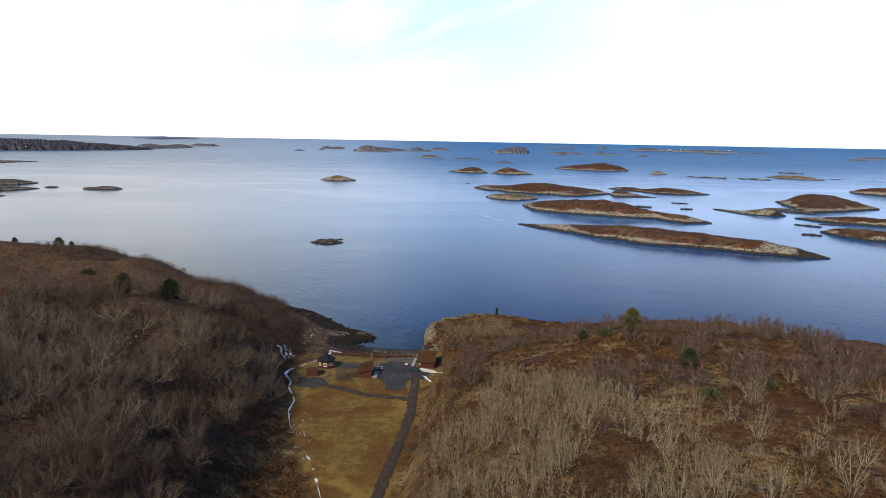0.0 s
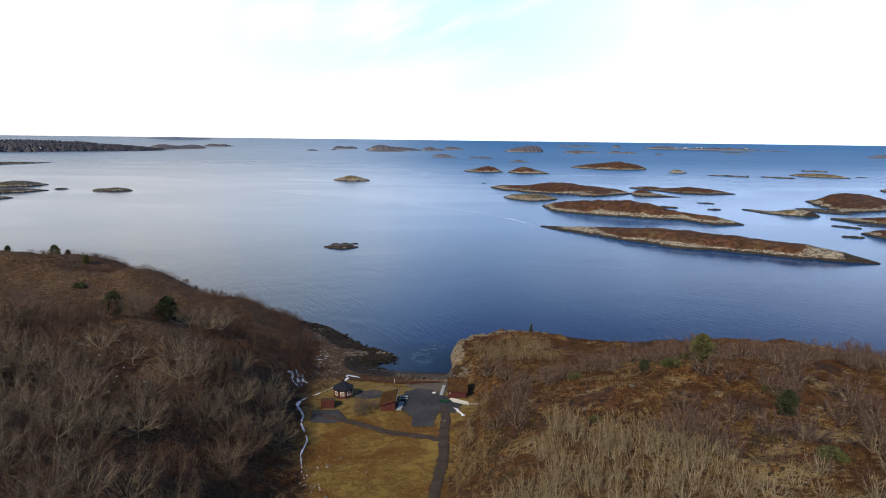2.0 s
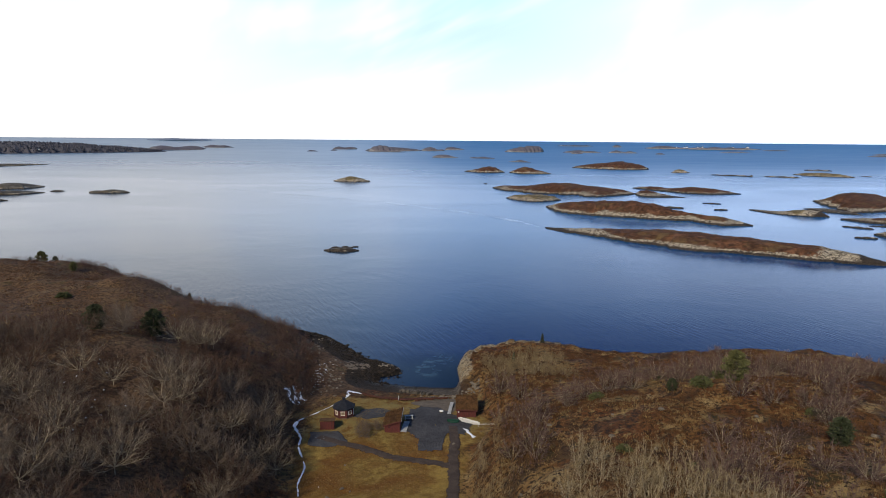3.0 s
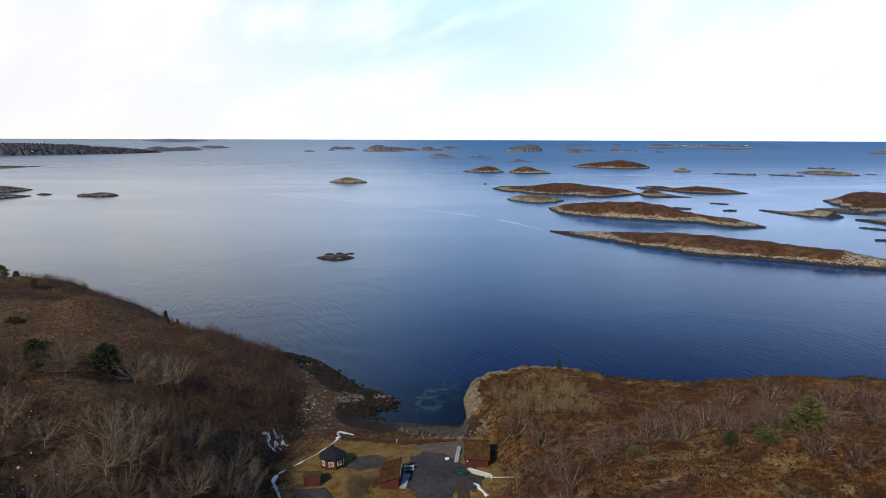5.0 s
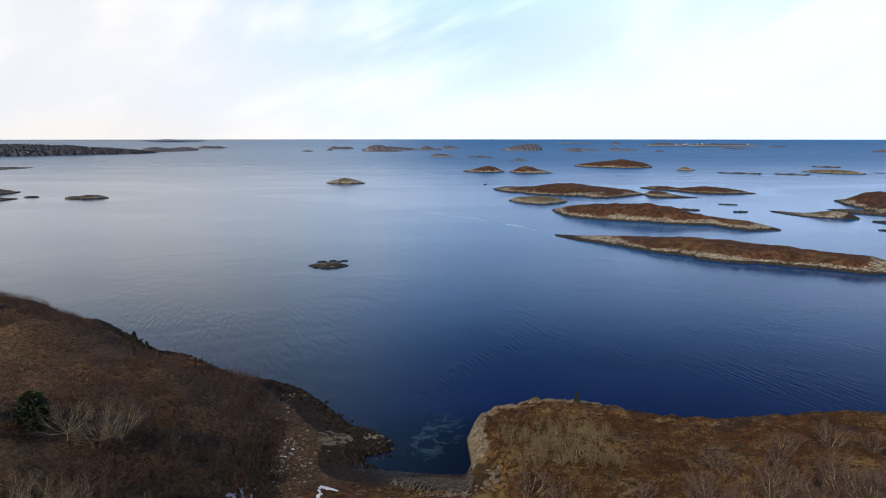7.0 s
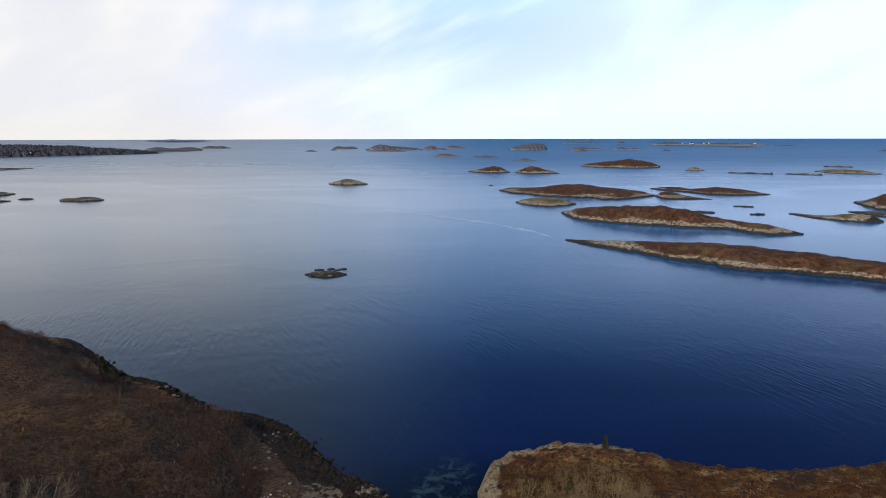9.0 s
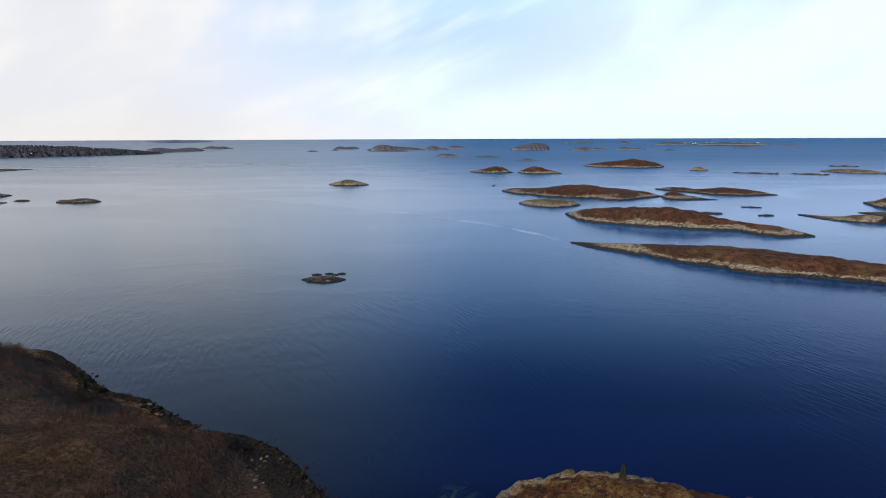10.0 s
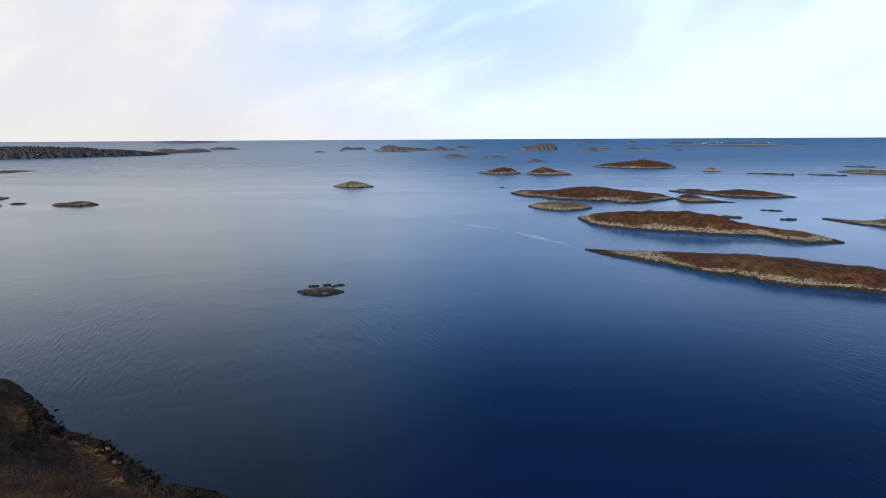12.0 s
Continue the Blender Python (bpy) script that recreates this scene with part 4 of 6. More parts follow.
# ---- tracks, shingle, snow: draped strips ----
def drape(name, line, wide, mat, lift, label, category, ragged=0.0, crown=0.0, step=1.0, seed=0, kind="structure", worn=0.0):
    """A strip along a plan line that lies on the ground."""
    line = np.array(line, float)
    run = np.concatenate([[0], np.cumsum(np.hypot(*np.diff(line, axis=0).T))])
    s = np.linspace(0, run[-1], max(int(run[-1] / step), 4))
    x, y = np.interp(s, run, line[:, 0]), np.interp(s, run, line[:, 1])
    k = np.ones(5) / 5
    pad = lambda v: np.convolve(np.concatenate([[v[0]] * 2, v, [v[-1]] * 2]), k, "valid")
    x, y = pad(x), pad(y)
    tx, ty = np.gradient(x), np.gradient(y)
    n = np.hypot(tx, ty)
    tx, ty = tx / n, ty / n
    w3 = np.interp(s, run, wide) if np.ndim(wide) else np.full(len(s), wide)
    across = np.linspace(-0.5, 0.5, 7)
    wl = w3 * (1 + ragged * bumps(s * 1.0 + seed * 17, s * 0 + 3, 1.3))
    wr = w3 * (1 + ragged * bumps(s * 1.0 + seed * 17, s * 0 + 90, 1.1))
    half = np.where(across[None] < 0, wl[:, None], wr[:, None]) * across[None]
    X, Y = x[:, None] - ty[:, None] * half, y[:, None] + tx[:, None] * half
    Z = height(X, Y) + lift + crown * (1 - (2 * across[None]) ** 2)
    Z[:, [0, -1]] -= lift + 0.08
    me = mesh_np(name, np.stack([X, Y, Z], -1).reshape(-1, 3), grid_faces(7, len(s)), mat, True)
    attribute(me, "edge", (1 - (2 * np.abs(across[None])) ** 1.5) * (1 - worn + worn * bumps(s + 13 * seed, s * 0, 2.3))[:, None])
    return tagged(new(name, me), label, category, kind=kind)


def sheet(name, outline, mat, lift, label, category, seed=1, kind="structure", firm=1.0):
    """A patch of ground cover inside a plan outline, with an uneven edge."""
    ring = np.array(outline, float)
    c = ring.mean(0)
    m = 96
    run = np.concatenate([[0], np.cumsum(np.hypot(*np.diff(np.vstack([ring, ring[:1]]), axis=0).T))])
    s = np.linspace(0, run[-1], m, endpoint=False)
    x, y = np.interp(s, run, np.append(ring[:, 0], ring[0, 0])), np.interp(s, run, np.append(ring[:, 1], ring[0, 1]))
    rho = np.linspace(0.02, 1, 14)[:, None]
    wob = 1 + 0.05 * bumps(s * 1.0 + seed * 31, s * 0, 1.7)
    X, Y = c[0] + (x - c[0]) * rho * wob, c[1] + (y - c[1]) * rho * wob
    Z = height(X, Y) + lift
    Z[-1] -= lift + 0.08
    i = np.arange(14 * m).reshape(14, m)
    f = np.stack([i[:-1], i[1:], np.roll(i[1:], -1, 1), np.roll(i[:-1], -1, 1)], -1).reshape(-1, 4)
    me = mesh_np(name, np.stack([X, Y, Z], -1).reshape(-1, 3), f, mat, True)
    attribute(me, "edge", np.broadcast_to(firm * smooth(1 - rho, 0, 0.22), X.shape))
    return tagged(new(name, me), label, category, kind=kind)


drape("road", [(-1, 40), (0.5, 70), (1.5, 98), (5.2, 120), (7.4, 134), (7.9, 145), (8.6, 152), (8.5, 160)], 2.9, TRACK, 0.10,
      "narrow dark gravel track through the straw meadow", "road", 0.12, 0.05)
drape("road", [(8.2, 141.5), (5, 143.2), (-3.5, 145.6), (-10, 150), (-15, 152.3), (-19.5, 155)], 2.8, TRACK, 0.09,
      "gravel side track leading to the red huts", "road", 0.15, 0.05, seed=2)
sheet("gravel_yard", [(-2.4, 158.2), (-2.0, 165), (-1.0, 170.2), (2, 172), (5.5, 171.2), (7.8, 169), (10.0, 165.8), (13.4, 162), (13.2, 158.5), (11.4, 154.2), (7.6, 155.8), (6.6, 152.6), (6.0, 147.6), (0.9, 147.2), (0.9, 153.4), (-1.6, 156.6)],
      GRAVEL, 0.13, "dark grey gravel turning yard before the boathouses", "yard")
sheet("gravel_yard", [(-13.5, 164.5), (-11.5, 169.2), (-7, 170.5), (-4.6, 168), (-6, 164.5), (-10, 163)], GRAVEL, 0.07, "small dark gravel patch beside the hut", "yard", 5)
sheet("gravel_yard", [(-21, 150.6), (-21.3, 157), (-15.2, 157.6), (-12.5, 152.5), (-16, 149.6)], GRAVEL, 0.12, "grey gravel patch in front of the small shed", "yard", 6)
sheet("gravel_yard", [(1.5, 171), (5, 169.8), (8.5, 165), (11.4, 170.5), (10.6, 177), (2, 177), (-1.5, 173.2)], TAN_GRAVEL, 0.08, "brown gravel verge between the yard and the beach", "yard", 8)
sheet("gravel_bank", [(-21.5, 201.5), (-19.5, 205.2), (-16.5, 206.8), (-12.5, 204.5), (-11.2, 201.5), (-14, 198.2), (-18.5, 197.8)], TAN_GRAVEL, 0.16, "low bank of tan gravel among the dark boulders", "gravel bank", 9, "structure", 0.42)
SNOW_TAG = ("thin strip of old white snow along the ditch", "snow")
drape("snow", [(-6.5, 92), (-8.4, 100), (-9.9, 105.7), (-11.3, 110.8), (-13.6, 115.3), (-16.2, 121.3), (-18, 126)], (0.5, 0.3, 1.0, 0.55, 0.75, 0.3, 0.25), SNOW, 0.08, *SNOW_TAG, 0.6, 0.05, 0.35, 1, "", 0.5)
drape("snow", [(-18.6, 130), (-19.9, 136), (-19.6, 142.3), (-22.3, 150), (-22.4, 154), (-24.9, 159.5), (-24.6, 162)], (0.4, 0.6, 0.55, 0.75, 0.65, 1.2, 1.1), SNOW, 0.12, *SNOW_TAG, 0.6, 0.05, 0.35, 2, "", 0.3)
drape("snow", [(-24.6, 162), (-22, 165.2), (-18.8, 169.3), (-16.3, 174.5), (-15.4, 177.5), (-15.8, 181), (-13.2, 180.2), (-12.4, 179.6)], (1.0, 0.55, 0.4, 0.45, 1.0, 2.4, 1.6, 0.6), SNOW, 0.12, *SNOW_TAG, 0.6, 0.05, 0.35, 3, "", 0.32)
drape("snow", [(10.6, 158.2), (11.6, 156.4), (12.0, 154.6), (12.9, 153.4)], (0.5, 0.9, 0.7, 1.2), SNOW, 0.14, "small patch of old snow beside the track", "snow", 0.9, 0.06, 0.3, 4, "")
drape("drift_line", [(-12.5, 179.5), (-8, 176.7), (-2.5, 175.5), (1.5, 176.0), (4.6, 176.4), (8.5, 176.8)], (1.0, 1.8, 2.3, 2.5, 1.8, 0.8), DRIFT, 0.08,
      "red-brown bank of drift weed above the beach", "seaweed", 0.4, 0.45, 0.4, 5)


def flecks(n, x, y, sx, sy, seed, low=0.1, high=0.5):
    """Loose snow flecks between stones, one mesh."""
    rng = np.random.RandomState(seed)
    vs, fs = [], []
    for i in range(n):
        px, py = x + rng.randn() * sx, y + rng.randn() * sy
        r, m = rng.uniform(low, high), 7
        a = np.arange(m) / m * math.tau
        rr = r * rng.uniform(0.5, 1.2, m)
        q = np.stack([px + rr * np.cos(a), py + rr * np.sin(a)], 1)
        z = height(q[:, 0], q[:, 1]) + 0.10
        zc = float(height(np.array([px]), np.array([py]))[0]) + 0.22
        vs.append(np.vstack([np.column_stack([q, z]), [[px, py, zc]]]))
        fs.append(np.array([(k, (k + 1) % m, m) for k in range(m)]) + i * (m + 1))
    me = mesh_np("snow_flecks", np.concatenate(vs), np.concatenate(fs), SNOW, True)
    attribute(me, "edge", np.ones(len(me.vertices)))
    ob = new("snow_flecks", me)
    return tagged(ob, "scattered flecks of old snow between dark stones", "snow", kind="stuff")


SNOW_BED = "patchy old snow lying between stones and scrub"
sheet("snow", [(-29.5, 169.5), (-29, 173), (-27, 175.5), (-24.5, 174.5), (-24, 171), (-26, 168.5)], SNOW, 0.2, SNOW_BED, "snow", 11, "", 0.30)
sheet("snow", [(-26, 190.5), (-26.2, 196), (-25.8, 200.5), (-23.4, 200), (-22.3, 195), (-22.6, 190)], SNOW, 0.2, SNOW_BED, "snow", 12, "", 0.26)
sheet("snow", [(-20.5, 150.5), (-20.8, 155.5), (-18, 155.2), (-16.8, 152.4), (-18, 150.2)], SNOW, 0.2, SNOW_BED, "snow", 13, "", 0.14)
flecks(70, -24.0, 189, 1.3, 5.5, 22, 0.04, 0.14)
flecks(30, -58, 136, 7, 6, 23, 0.1, 0.3)
flecks(26, -16, 125, 1.4, 5, 25, 0.06, 0.22)


# ---- stones ----
def stone_mesh(name, seed, mat, flat=0.7, fine=1):
    rng = np.random.RandomState(seed)
    bm = bmesh.new()
    bmesh.ops.create_icosphere(bm, subdivisions=fine + 1, radius=0.5)
    sx, sy = rng.uniform(0.75, 1.3, 2)
    for v in bm.verts:
        k = 1 + rng.uniform(-0.22, 0.22)
        v.co = Vector((v.co.x * sx * k, v.co.y * sy * k, v.co.z * flat * k))
    me = bpy.data.meshes.new(name)
    bm.to_mesh(me)
    bm.free()
    me.materials.append(mat)
    return me


DARK_STONES = [stone_mesh("boulder", s, STONE) for s in range(6)]
SMALL_STONES = [stone_mesh("boulder", s, STONE, 0.7, 0) for s in range(20, 26)]
PALE_STONES = [stone_mesh("boulder", s, STONE_PALE, 0.6) for s in range(6, 11)]


def mesh_arrays(me):
    v = np.empty(len(me.vertices) * 3, np.float32)
    me.vertices.foreach_get("co", v)
    return v.reshape(-1, 3).astype(float), np.array([p.vertices[:] for p in me.polygons])


rng = np.random.RandomState(5)
shore = thing("boulder_shore", "dark weedy boulders piled along the tide line", "boulders", kind="structure")
spots = []
while len(spots) < 15000:
    k = rng.randint(4, 17)
    u = rng.rand()
    p = COAST[k] * (1 - u) + COAST[k + 1] * u
    x, y = p + rng.randn(2) * 4.0
    if k == 16 and y < 192:
        continue
    spots.append((x, y))
spots = np.array(spots)
far_off = coast_distance(spots[:, 0], spots[:, 1])
keep = (far_off > -0.8 - 2.0 * rng.rand(len(spots)) ** 3) & (far_off < np.where(spots[:, 0] < -48, 4.0, 10.5)) & (spots[:, 0] < 2)
spots, far_off = spots[keep], far_off[keep]
sz = height(spots[:, 0], spots[:, 1])
size = np.exp(rng.randn(len(spots)) * 0.5) * np.where(far_off < 2, 0.36, 0.28)
size = np.clip(size * np.where(spots[:, 0] < -48, 1.5, 0.85), 0.12, 1.3)
order = np.argsort(-size * (spots[:, 1] < 236))
for i in order[:290]:
    ob = new("boulder", DARK_STONES[i % 6])
    ob.parent = shore
    ob.matrix_basis = pose(spots[i, 0], spots[i, 1], max(sz[i], -0.3) + 0.12 * size[i], 0, 0, rng.rand() * 360) @ Matrix.Scale(size[i], 4)
rest = scatter([mesh_arrays(m) for m in SMALL_STONES],
               [(spots[i, 0], spots[i, 1], max(sz[i], -0.3) + 0.1 * size[i], rng.rand() * 6.28, size[i], i % 6) for i in order[290:]], STONE, "shingle_stones")
tagged(part("shingle_stones", rest, STONE, shore), "dark wet stones of the boulder beach", kind="stuff")


def loose_stones(n, x, y, sx, sy, lo, hi, label, seed, meshes):
    rng = np.random.RandomState(seed)
    for i in range(n):
        px, py, s = x + rng.randn() * sx, y + rng.randn() * sy, rng.uniform(lo, hi)
        ob = tagged(new("stone", meshes[i % len(meshes)]), label, "stone", "loose stones")
        ob.matrix_basis = pose(px, py, ground_at(px, py) + 0.12 * s, 0, 0, rng.rand() * 360) @ Matrix.Scale(s, 4)


loose_stones(70, 9.5, 178.4, 3.6, 0.8, 0.25, 0.7, "pale loose stone on the upper beach", 31, PALE_STONES)
loose_stones(16, 15.2, 181, 0.8, 1.6, 0.5, 1.3, "pale fallen stone below the crag", 32, PALE_STONES)
loose_stones(60, -21.5, 190, 1.8, 7, 0.3, 0.65, "pale stone among dark shingle", 33, PALE_STONES)
loose_stones(22, -28.5, 214, 1.6, 7, 0.3, 0.8, "pale stone at the upper edge of the boulder shore", 37, PALE_STONES)
loose_stones(16, -62, 251.5, 7, 2.2, 0.5, 1.4, "pale bare rock above the boulder shore", 38, PALE_STONES)
loose_stones(44, -6.0, 203.0, 1.9, 1.7, 0.4, 1.05, "tan boulder at the end of the rocky spit", 34, PALE_STONES)
loose_stones(18, 48, 122, 17, 16, 0.4, 1.1, "pale rock showing through the heather", 35, PALE_STONES)
loose_stones(22, -14, 116, 3, 12, 0.3, 0.7, "pale field stone beside the ditch", 36, PALE_STONES)

slipway = thing("stone_slip", "row of grey upended slabs, an old boat slip on the beach", "stone slip", at=pose(0.6, 181.8, ground_at(0.6, 181.8), 0, 0, -26))
for i in range(24):
    h = (0.25 + 0.35 * ((i * 7) % 5) / 4) * (1.0 if i < 11 else 1.5)
    ob = part("slab", one_box(-0.16, 0.16, -0.6, 0.6, -0.5, h, 0.05), SLAB, slipway)
    ob.matrix_basis = pose(-4.1 + i * 0.35, 0.3 * math.sin(i * 1.7), 0, 14 * math.sin(i * 2.3), 12 * math.cos(i * 3.1), 20 * math.sin(i * 1.3) * (1.6 if i < 11 else 0.7))
post = thing("fence_post", "single weathered wooden post above the beach", "post", at=pose(-3.4, 175.2, ground_at(-3.4, 175.2)))
part("shaft", one_box(-0.09, 0.09, -0.09, 0.09, -0.4, 1.2, 0.02), GREY_WOOD, post)


# ---- buildings ----
def window(parent, wide, tall, m, bars=1, pane=None):
    frame_ob = part("window", one_box(-wide / 2, wide / 2, -0.03, 0.02, 0, tall), pane or GLASS, parent, "pane with a cream curtain behind it" if pane else "dark window pane")
    frame_ob.matrix_basis = m
    for n, a in (("sill", (-wide / 2 - 0.07, wide / 2 + 0.07, -0.08, 0.05, -0.08, 0.0)), ("lintel", (-wide / 2 - 0.07, wide / 2 + 0.07, -0.06, 0.05, tall, tall + 0.08)),
                 ("jamb", (-wide / 2 - 0.05, -wide / 2, -0.06, 0.05, 0, tall)), ("jamb", (wide / 2, wide / 2 + 0.05, -0.06, 0.05, 0, tall))):
        part(n, one_box(*a), TRIM, frame_ob, "white painted wood")
    for i in range(bars):
        x = wide * ((i + 1) / (bars + 1) - 0.5)
        part("mullion", one_box(x - 0.03, x + 0.03, -0.05, 0.04, 0, tall), RED, frame_ob, "dark red painted wood")
    return frame_ob


def octagon_hut(x, y):
    hut = thing("octagonal_hut", "red octagonal wooden hut with dark roof and white window frames", "hut", at=pose(x, y, ground_at(x, y), 0, 0, 22.5))
    R, H, eave, top = 2.2, 2.3, 2.5, 3.6
    ring = lambda r: [(r * math.cos(math.tau * k / 8), r * math.sin(math.tau * k / 8)) for k in range(8)]
    part("plinth", prism(ring(R - 0.06), -0.5, 0.18), STONE_PALE, hut, "pale stone footing")
    out, inn = ring(R), ring(R - 0.12)
    for k in range(8):
        j = (k + 1) % 8
        part("wall", prism([inn[k], out[k], out[j], inn[j]], 0.15, H), RED, hut)
        a = math.degrees(math.atan2(out[k][1] + out[j][1], out[k][0] + out[j][0]))
        apo = R * math.cos(math.pi / 8)
        at = pose(apo * math.cos(radians(a)), apo * math.sin(radians(a)), 0.85, 0, 0, a + 90)
        if k == 7:
            door = part("door", one_box(-0.45, 0.45, -0.05, 0.03, -0.68, 1.1), TRIM, hut, "pale painted door")
            door.matrix_basis = at
            part("handle", one_box(0.3, 0.36, -0.1, -0.05, 0.1, 0.3), ROOF, door, "dark handle")
        else:
            window(hut, 0.8, 0.75, at, 2, CURTAIN)
        part("corner_board", prism([(out[k][0] + 0.07 * math.cos(t), out[k][1] + 0.07 * math.sin(t)) for t in (0.4, 2, 3.6, 5.2)], 0.15, H), RED, hut)
    e, tip = ring(eave), 0.12
    for k in range(8):
        j = (k + 1) % 8
        s = 0.10
        part("roof_panel", slab([(*e[k], H - 0.12), (*e[j], H - 0.12), (e[j][0] * s, e[j][1] * s, top), (e[k][0] * s, e[k][1] * s, top)], 0.09), ROOF, hut, "dark roofing felt")
        part("fascia", slab([(*e[k], H - 0.26), (*e[j], H - 0.26), (*e[j], H - 0.08), (*e[k], H - 0.08)], 0.03), ROOF, hut)
    part("chimney", prism(ring(0.3), top - 0.1, top + 0.35), ROOF, hut, "dark smoke vent")
    part("chimney_cap", prism(ring(0.42), top + 0.35, top + 0.42), ROOF, hut)
    return hut


def small_shed(x, y):
    shed = thing("small_shed", "small red board shed with a low sloping roof", "shed", at=pose(x, y, ground_at(x, y), 0, 0, 2))
    w3, d3, lo, hi = 1.4, 1.15, 1.6, 1.95
    for n, pts in (("wall", [(-w3, -d3), (w3, -d3), (w3, -d3 + 0.1), (-w3, -d3 + 0.1)]), ("wall", [(-w3, d3 - 0.1), (w3, d3 - 0.1), (w3, d3), (-w3, d3)]),
                   ("wall", [(-w3, -d3 + 0.1), (-w3 + 0.1, -d3 + 0.1), (-w3 + 0.1, d3 - 0.1), (-w3, d3 - 0.1)]), ("wall", [(w3 - 0.1, -d3 + 0.1), (w3, -d3 + 0.1), (w3, d3 - 0.1), (w3 - 0.1, d3 - 0.1)])):
        part(n, prism(pts, -0.4, lo), RED, shed)
    part("roof", slab([(-w3 - 0.2, -d3 - 0.2, hi), (w3 + 0.2, -d3 - 0.2, hi), (w3 + 0.2, d3 + 0.2, lo - 0.1), (-w3 - 0.2, d3 + 0.2, lo - 0.1)], 0.08), TURF, shed, "brown felt roof with moss")
    part("front_board", one_box(-w3 - 0.05, w3 + 0.05, -d3 - 0.03, -d3, lo - 0.02, hi), RED, shed)
    for sx in (-w3, w3):
        part("corner_board", one_box(sx - 0.06, sx + 0.06, -d3 - 0.03, -d3 - 0.002, -0.3, hi - 0.1), RED, shed)
    return shed


def turf_tufts(n, quad, seed):
    """Grass standing on a turf roof, one mesh."""
    rng = np.random.RandomState(seed)
    c = [np.array(p) for p in quad]
    vs = []
    for i in range(n):
        u, v = rng.rand(2)
        p = (c[0] * (1 - u) + c[1] * u) * (1 - v) + (c[3] * (1 - u) + c[2] * u) * v
        a, h = rng.rand() * 6.28, rng.uniform(0.12, 0.38)
        side = np.array([math.cos(a), math.sin(a), 0]) * 0.07
        lean = np.array([*(rng.randn(2) * 0.12), h])
        vs += [p - side, p + side, p + lean]
    v = np.array(vs)
    return mesh_np("turf_grass", v, np.arange(len(v)).reshape(-1, 3), TURF)


def turf_boathouse(x, y):
    """Single-pitch turf roof falling to the west."""
    hs = thing("turf_boathouse", "red boathouse with a sloping turf roof beside the yard", "boathouse", at=pose(x, y, ground_at(x, y), 0, 0, -3))
    w3, d3, lo, hi = 1.6, 3.0, 1.6, 2.6
    for sy in (-1, 1):
        a, b = sorted((sy * d3, sy * (d3 - 0.12)))
        bm = bmesh.new()
        vs = [bm.verts.new(p) for p in ((-w3, a, -0.5), (w3, a, -0.5), (w3, a, hi), (-w3, a, lo), (-w3, b, -0.5), (w3, b, -0.5), (w3, b, hi), (-w3, b, lo))]
        for f in ((0, 1, 2, 3), (7, 6, 5, 4), (0, 4, 5, 1), (1, 5, 6, 2), (2, 6, 7, 3), (3, 7, 4, 0)):
            bm.faces.new([vs[i] for i in f])
        part("gable_wall", bm, RED, hs)
    part("side_wall", one_box(-w3, -w3 + 0.12, -d3 + 0.12, d3 - 0.12, -0.5, lo), RED, hs)
    part("side_wall", one_box(w3 - 0.12, w3, -d3 + 0.12, d3 - 0.12, -0.5, hi), RED, hs)
    q = [(-w3 - 0.35, -d3 - 0.3, lo - 0.13), (w3 + 0.25, -d3 - 0.3, hi + 0.09), (w3 + 0.25, d3 + 0.3, hi + 0.09), (-w3 - 0.35, d3 + 0.3, lo - 0.13)]
    roof = part("roof", slab(q, 0.2), TURF, hs, "brown turf roof")
    part("turf_grass", turf_tufts(900, [(p[0], p[1], p[2] + 0.2) for p in q], 3), STRAW, roof, "dry grass on the turf")
    part("bargeboard", slab([(w3 + 0.26, -d3 - 0.32, hi - 0.05), (w3 + 0.26, d3 + 0.32, hi - 0.05), (w3 + 0.26, d3 + 0.32, hi + 0.34), (w3 + 0.26, -d3 - 0.32, hi + 0.34)], 0.05), GREY_WOOD, hs, "pale weathered board")
    part("bargeboard", slab([(-w3 - 0.35, -d3 - 0.33, lo - 0.2), (w3 + 0.25, -d3 - 0.33, hi + 0.02), (w3 + 0.25, -d3 - 0.33, hi + 0.25), (-w3 - 0.35, -d3 - 0.33, lo + 0.05)], 0.05), RED, hs)
    door = part("door", one_box(-0.9, 0.9, -d3 - 0.04, -d3 - 0.003, -0.2, 1.55), RED, hs, "red board door")
    part("hinge", one_box(-0.88, -0.4, -d3 - 0.06, -d3 - 0.042, 1.2, 1.27), ROOF, door)
    return hs


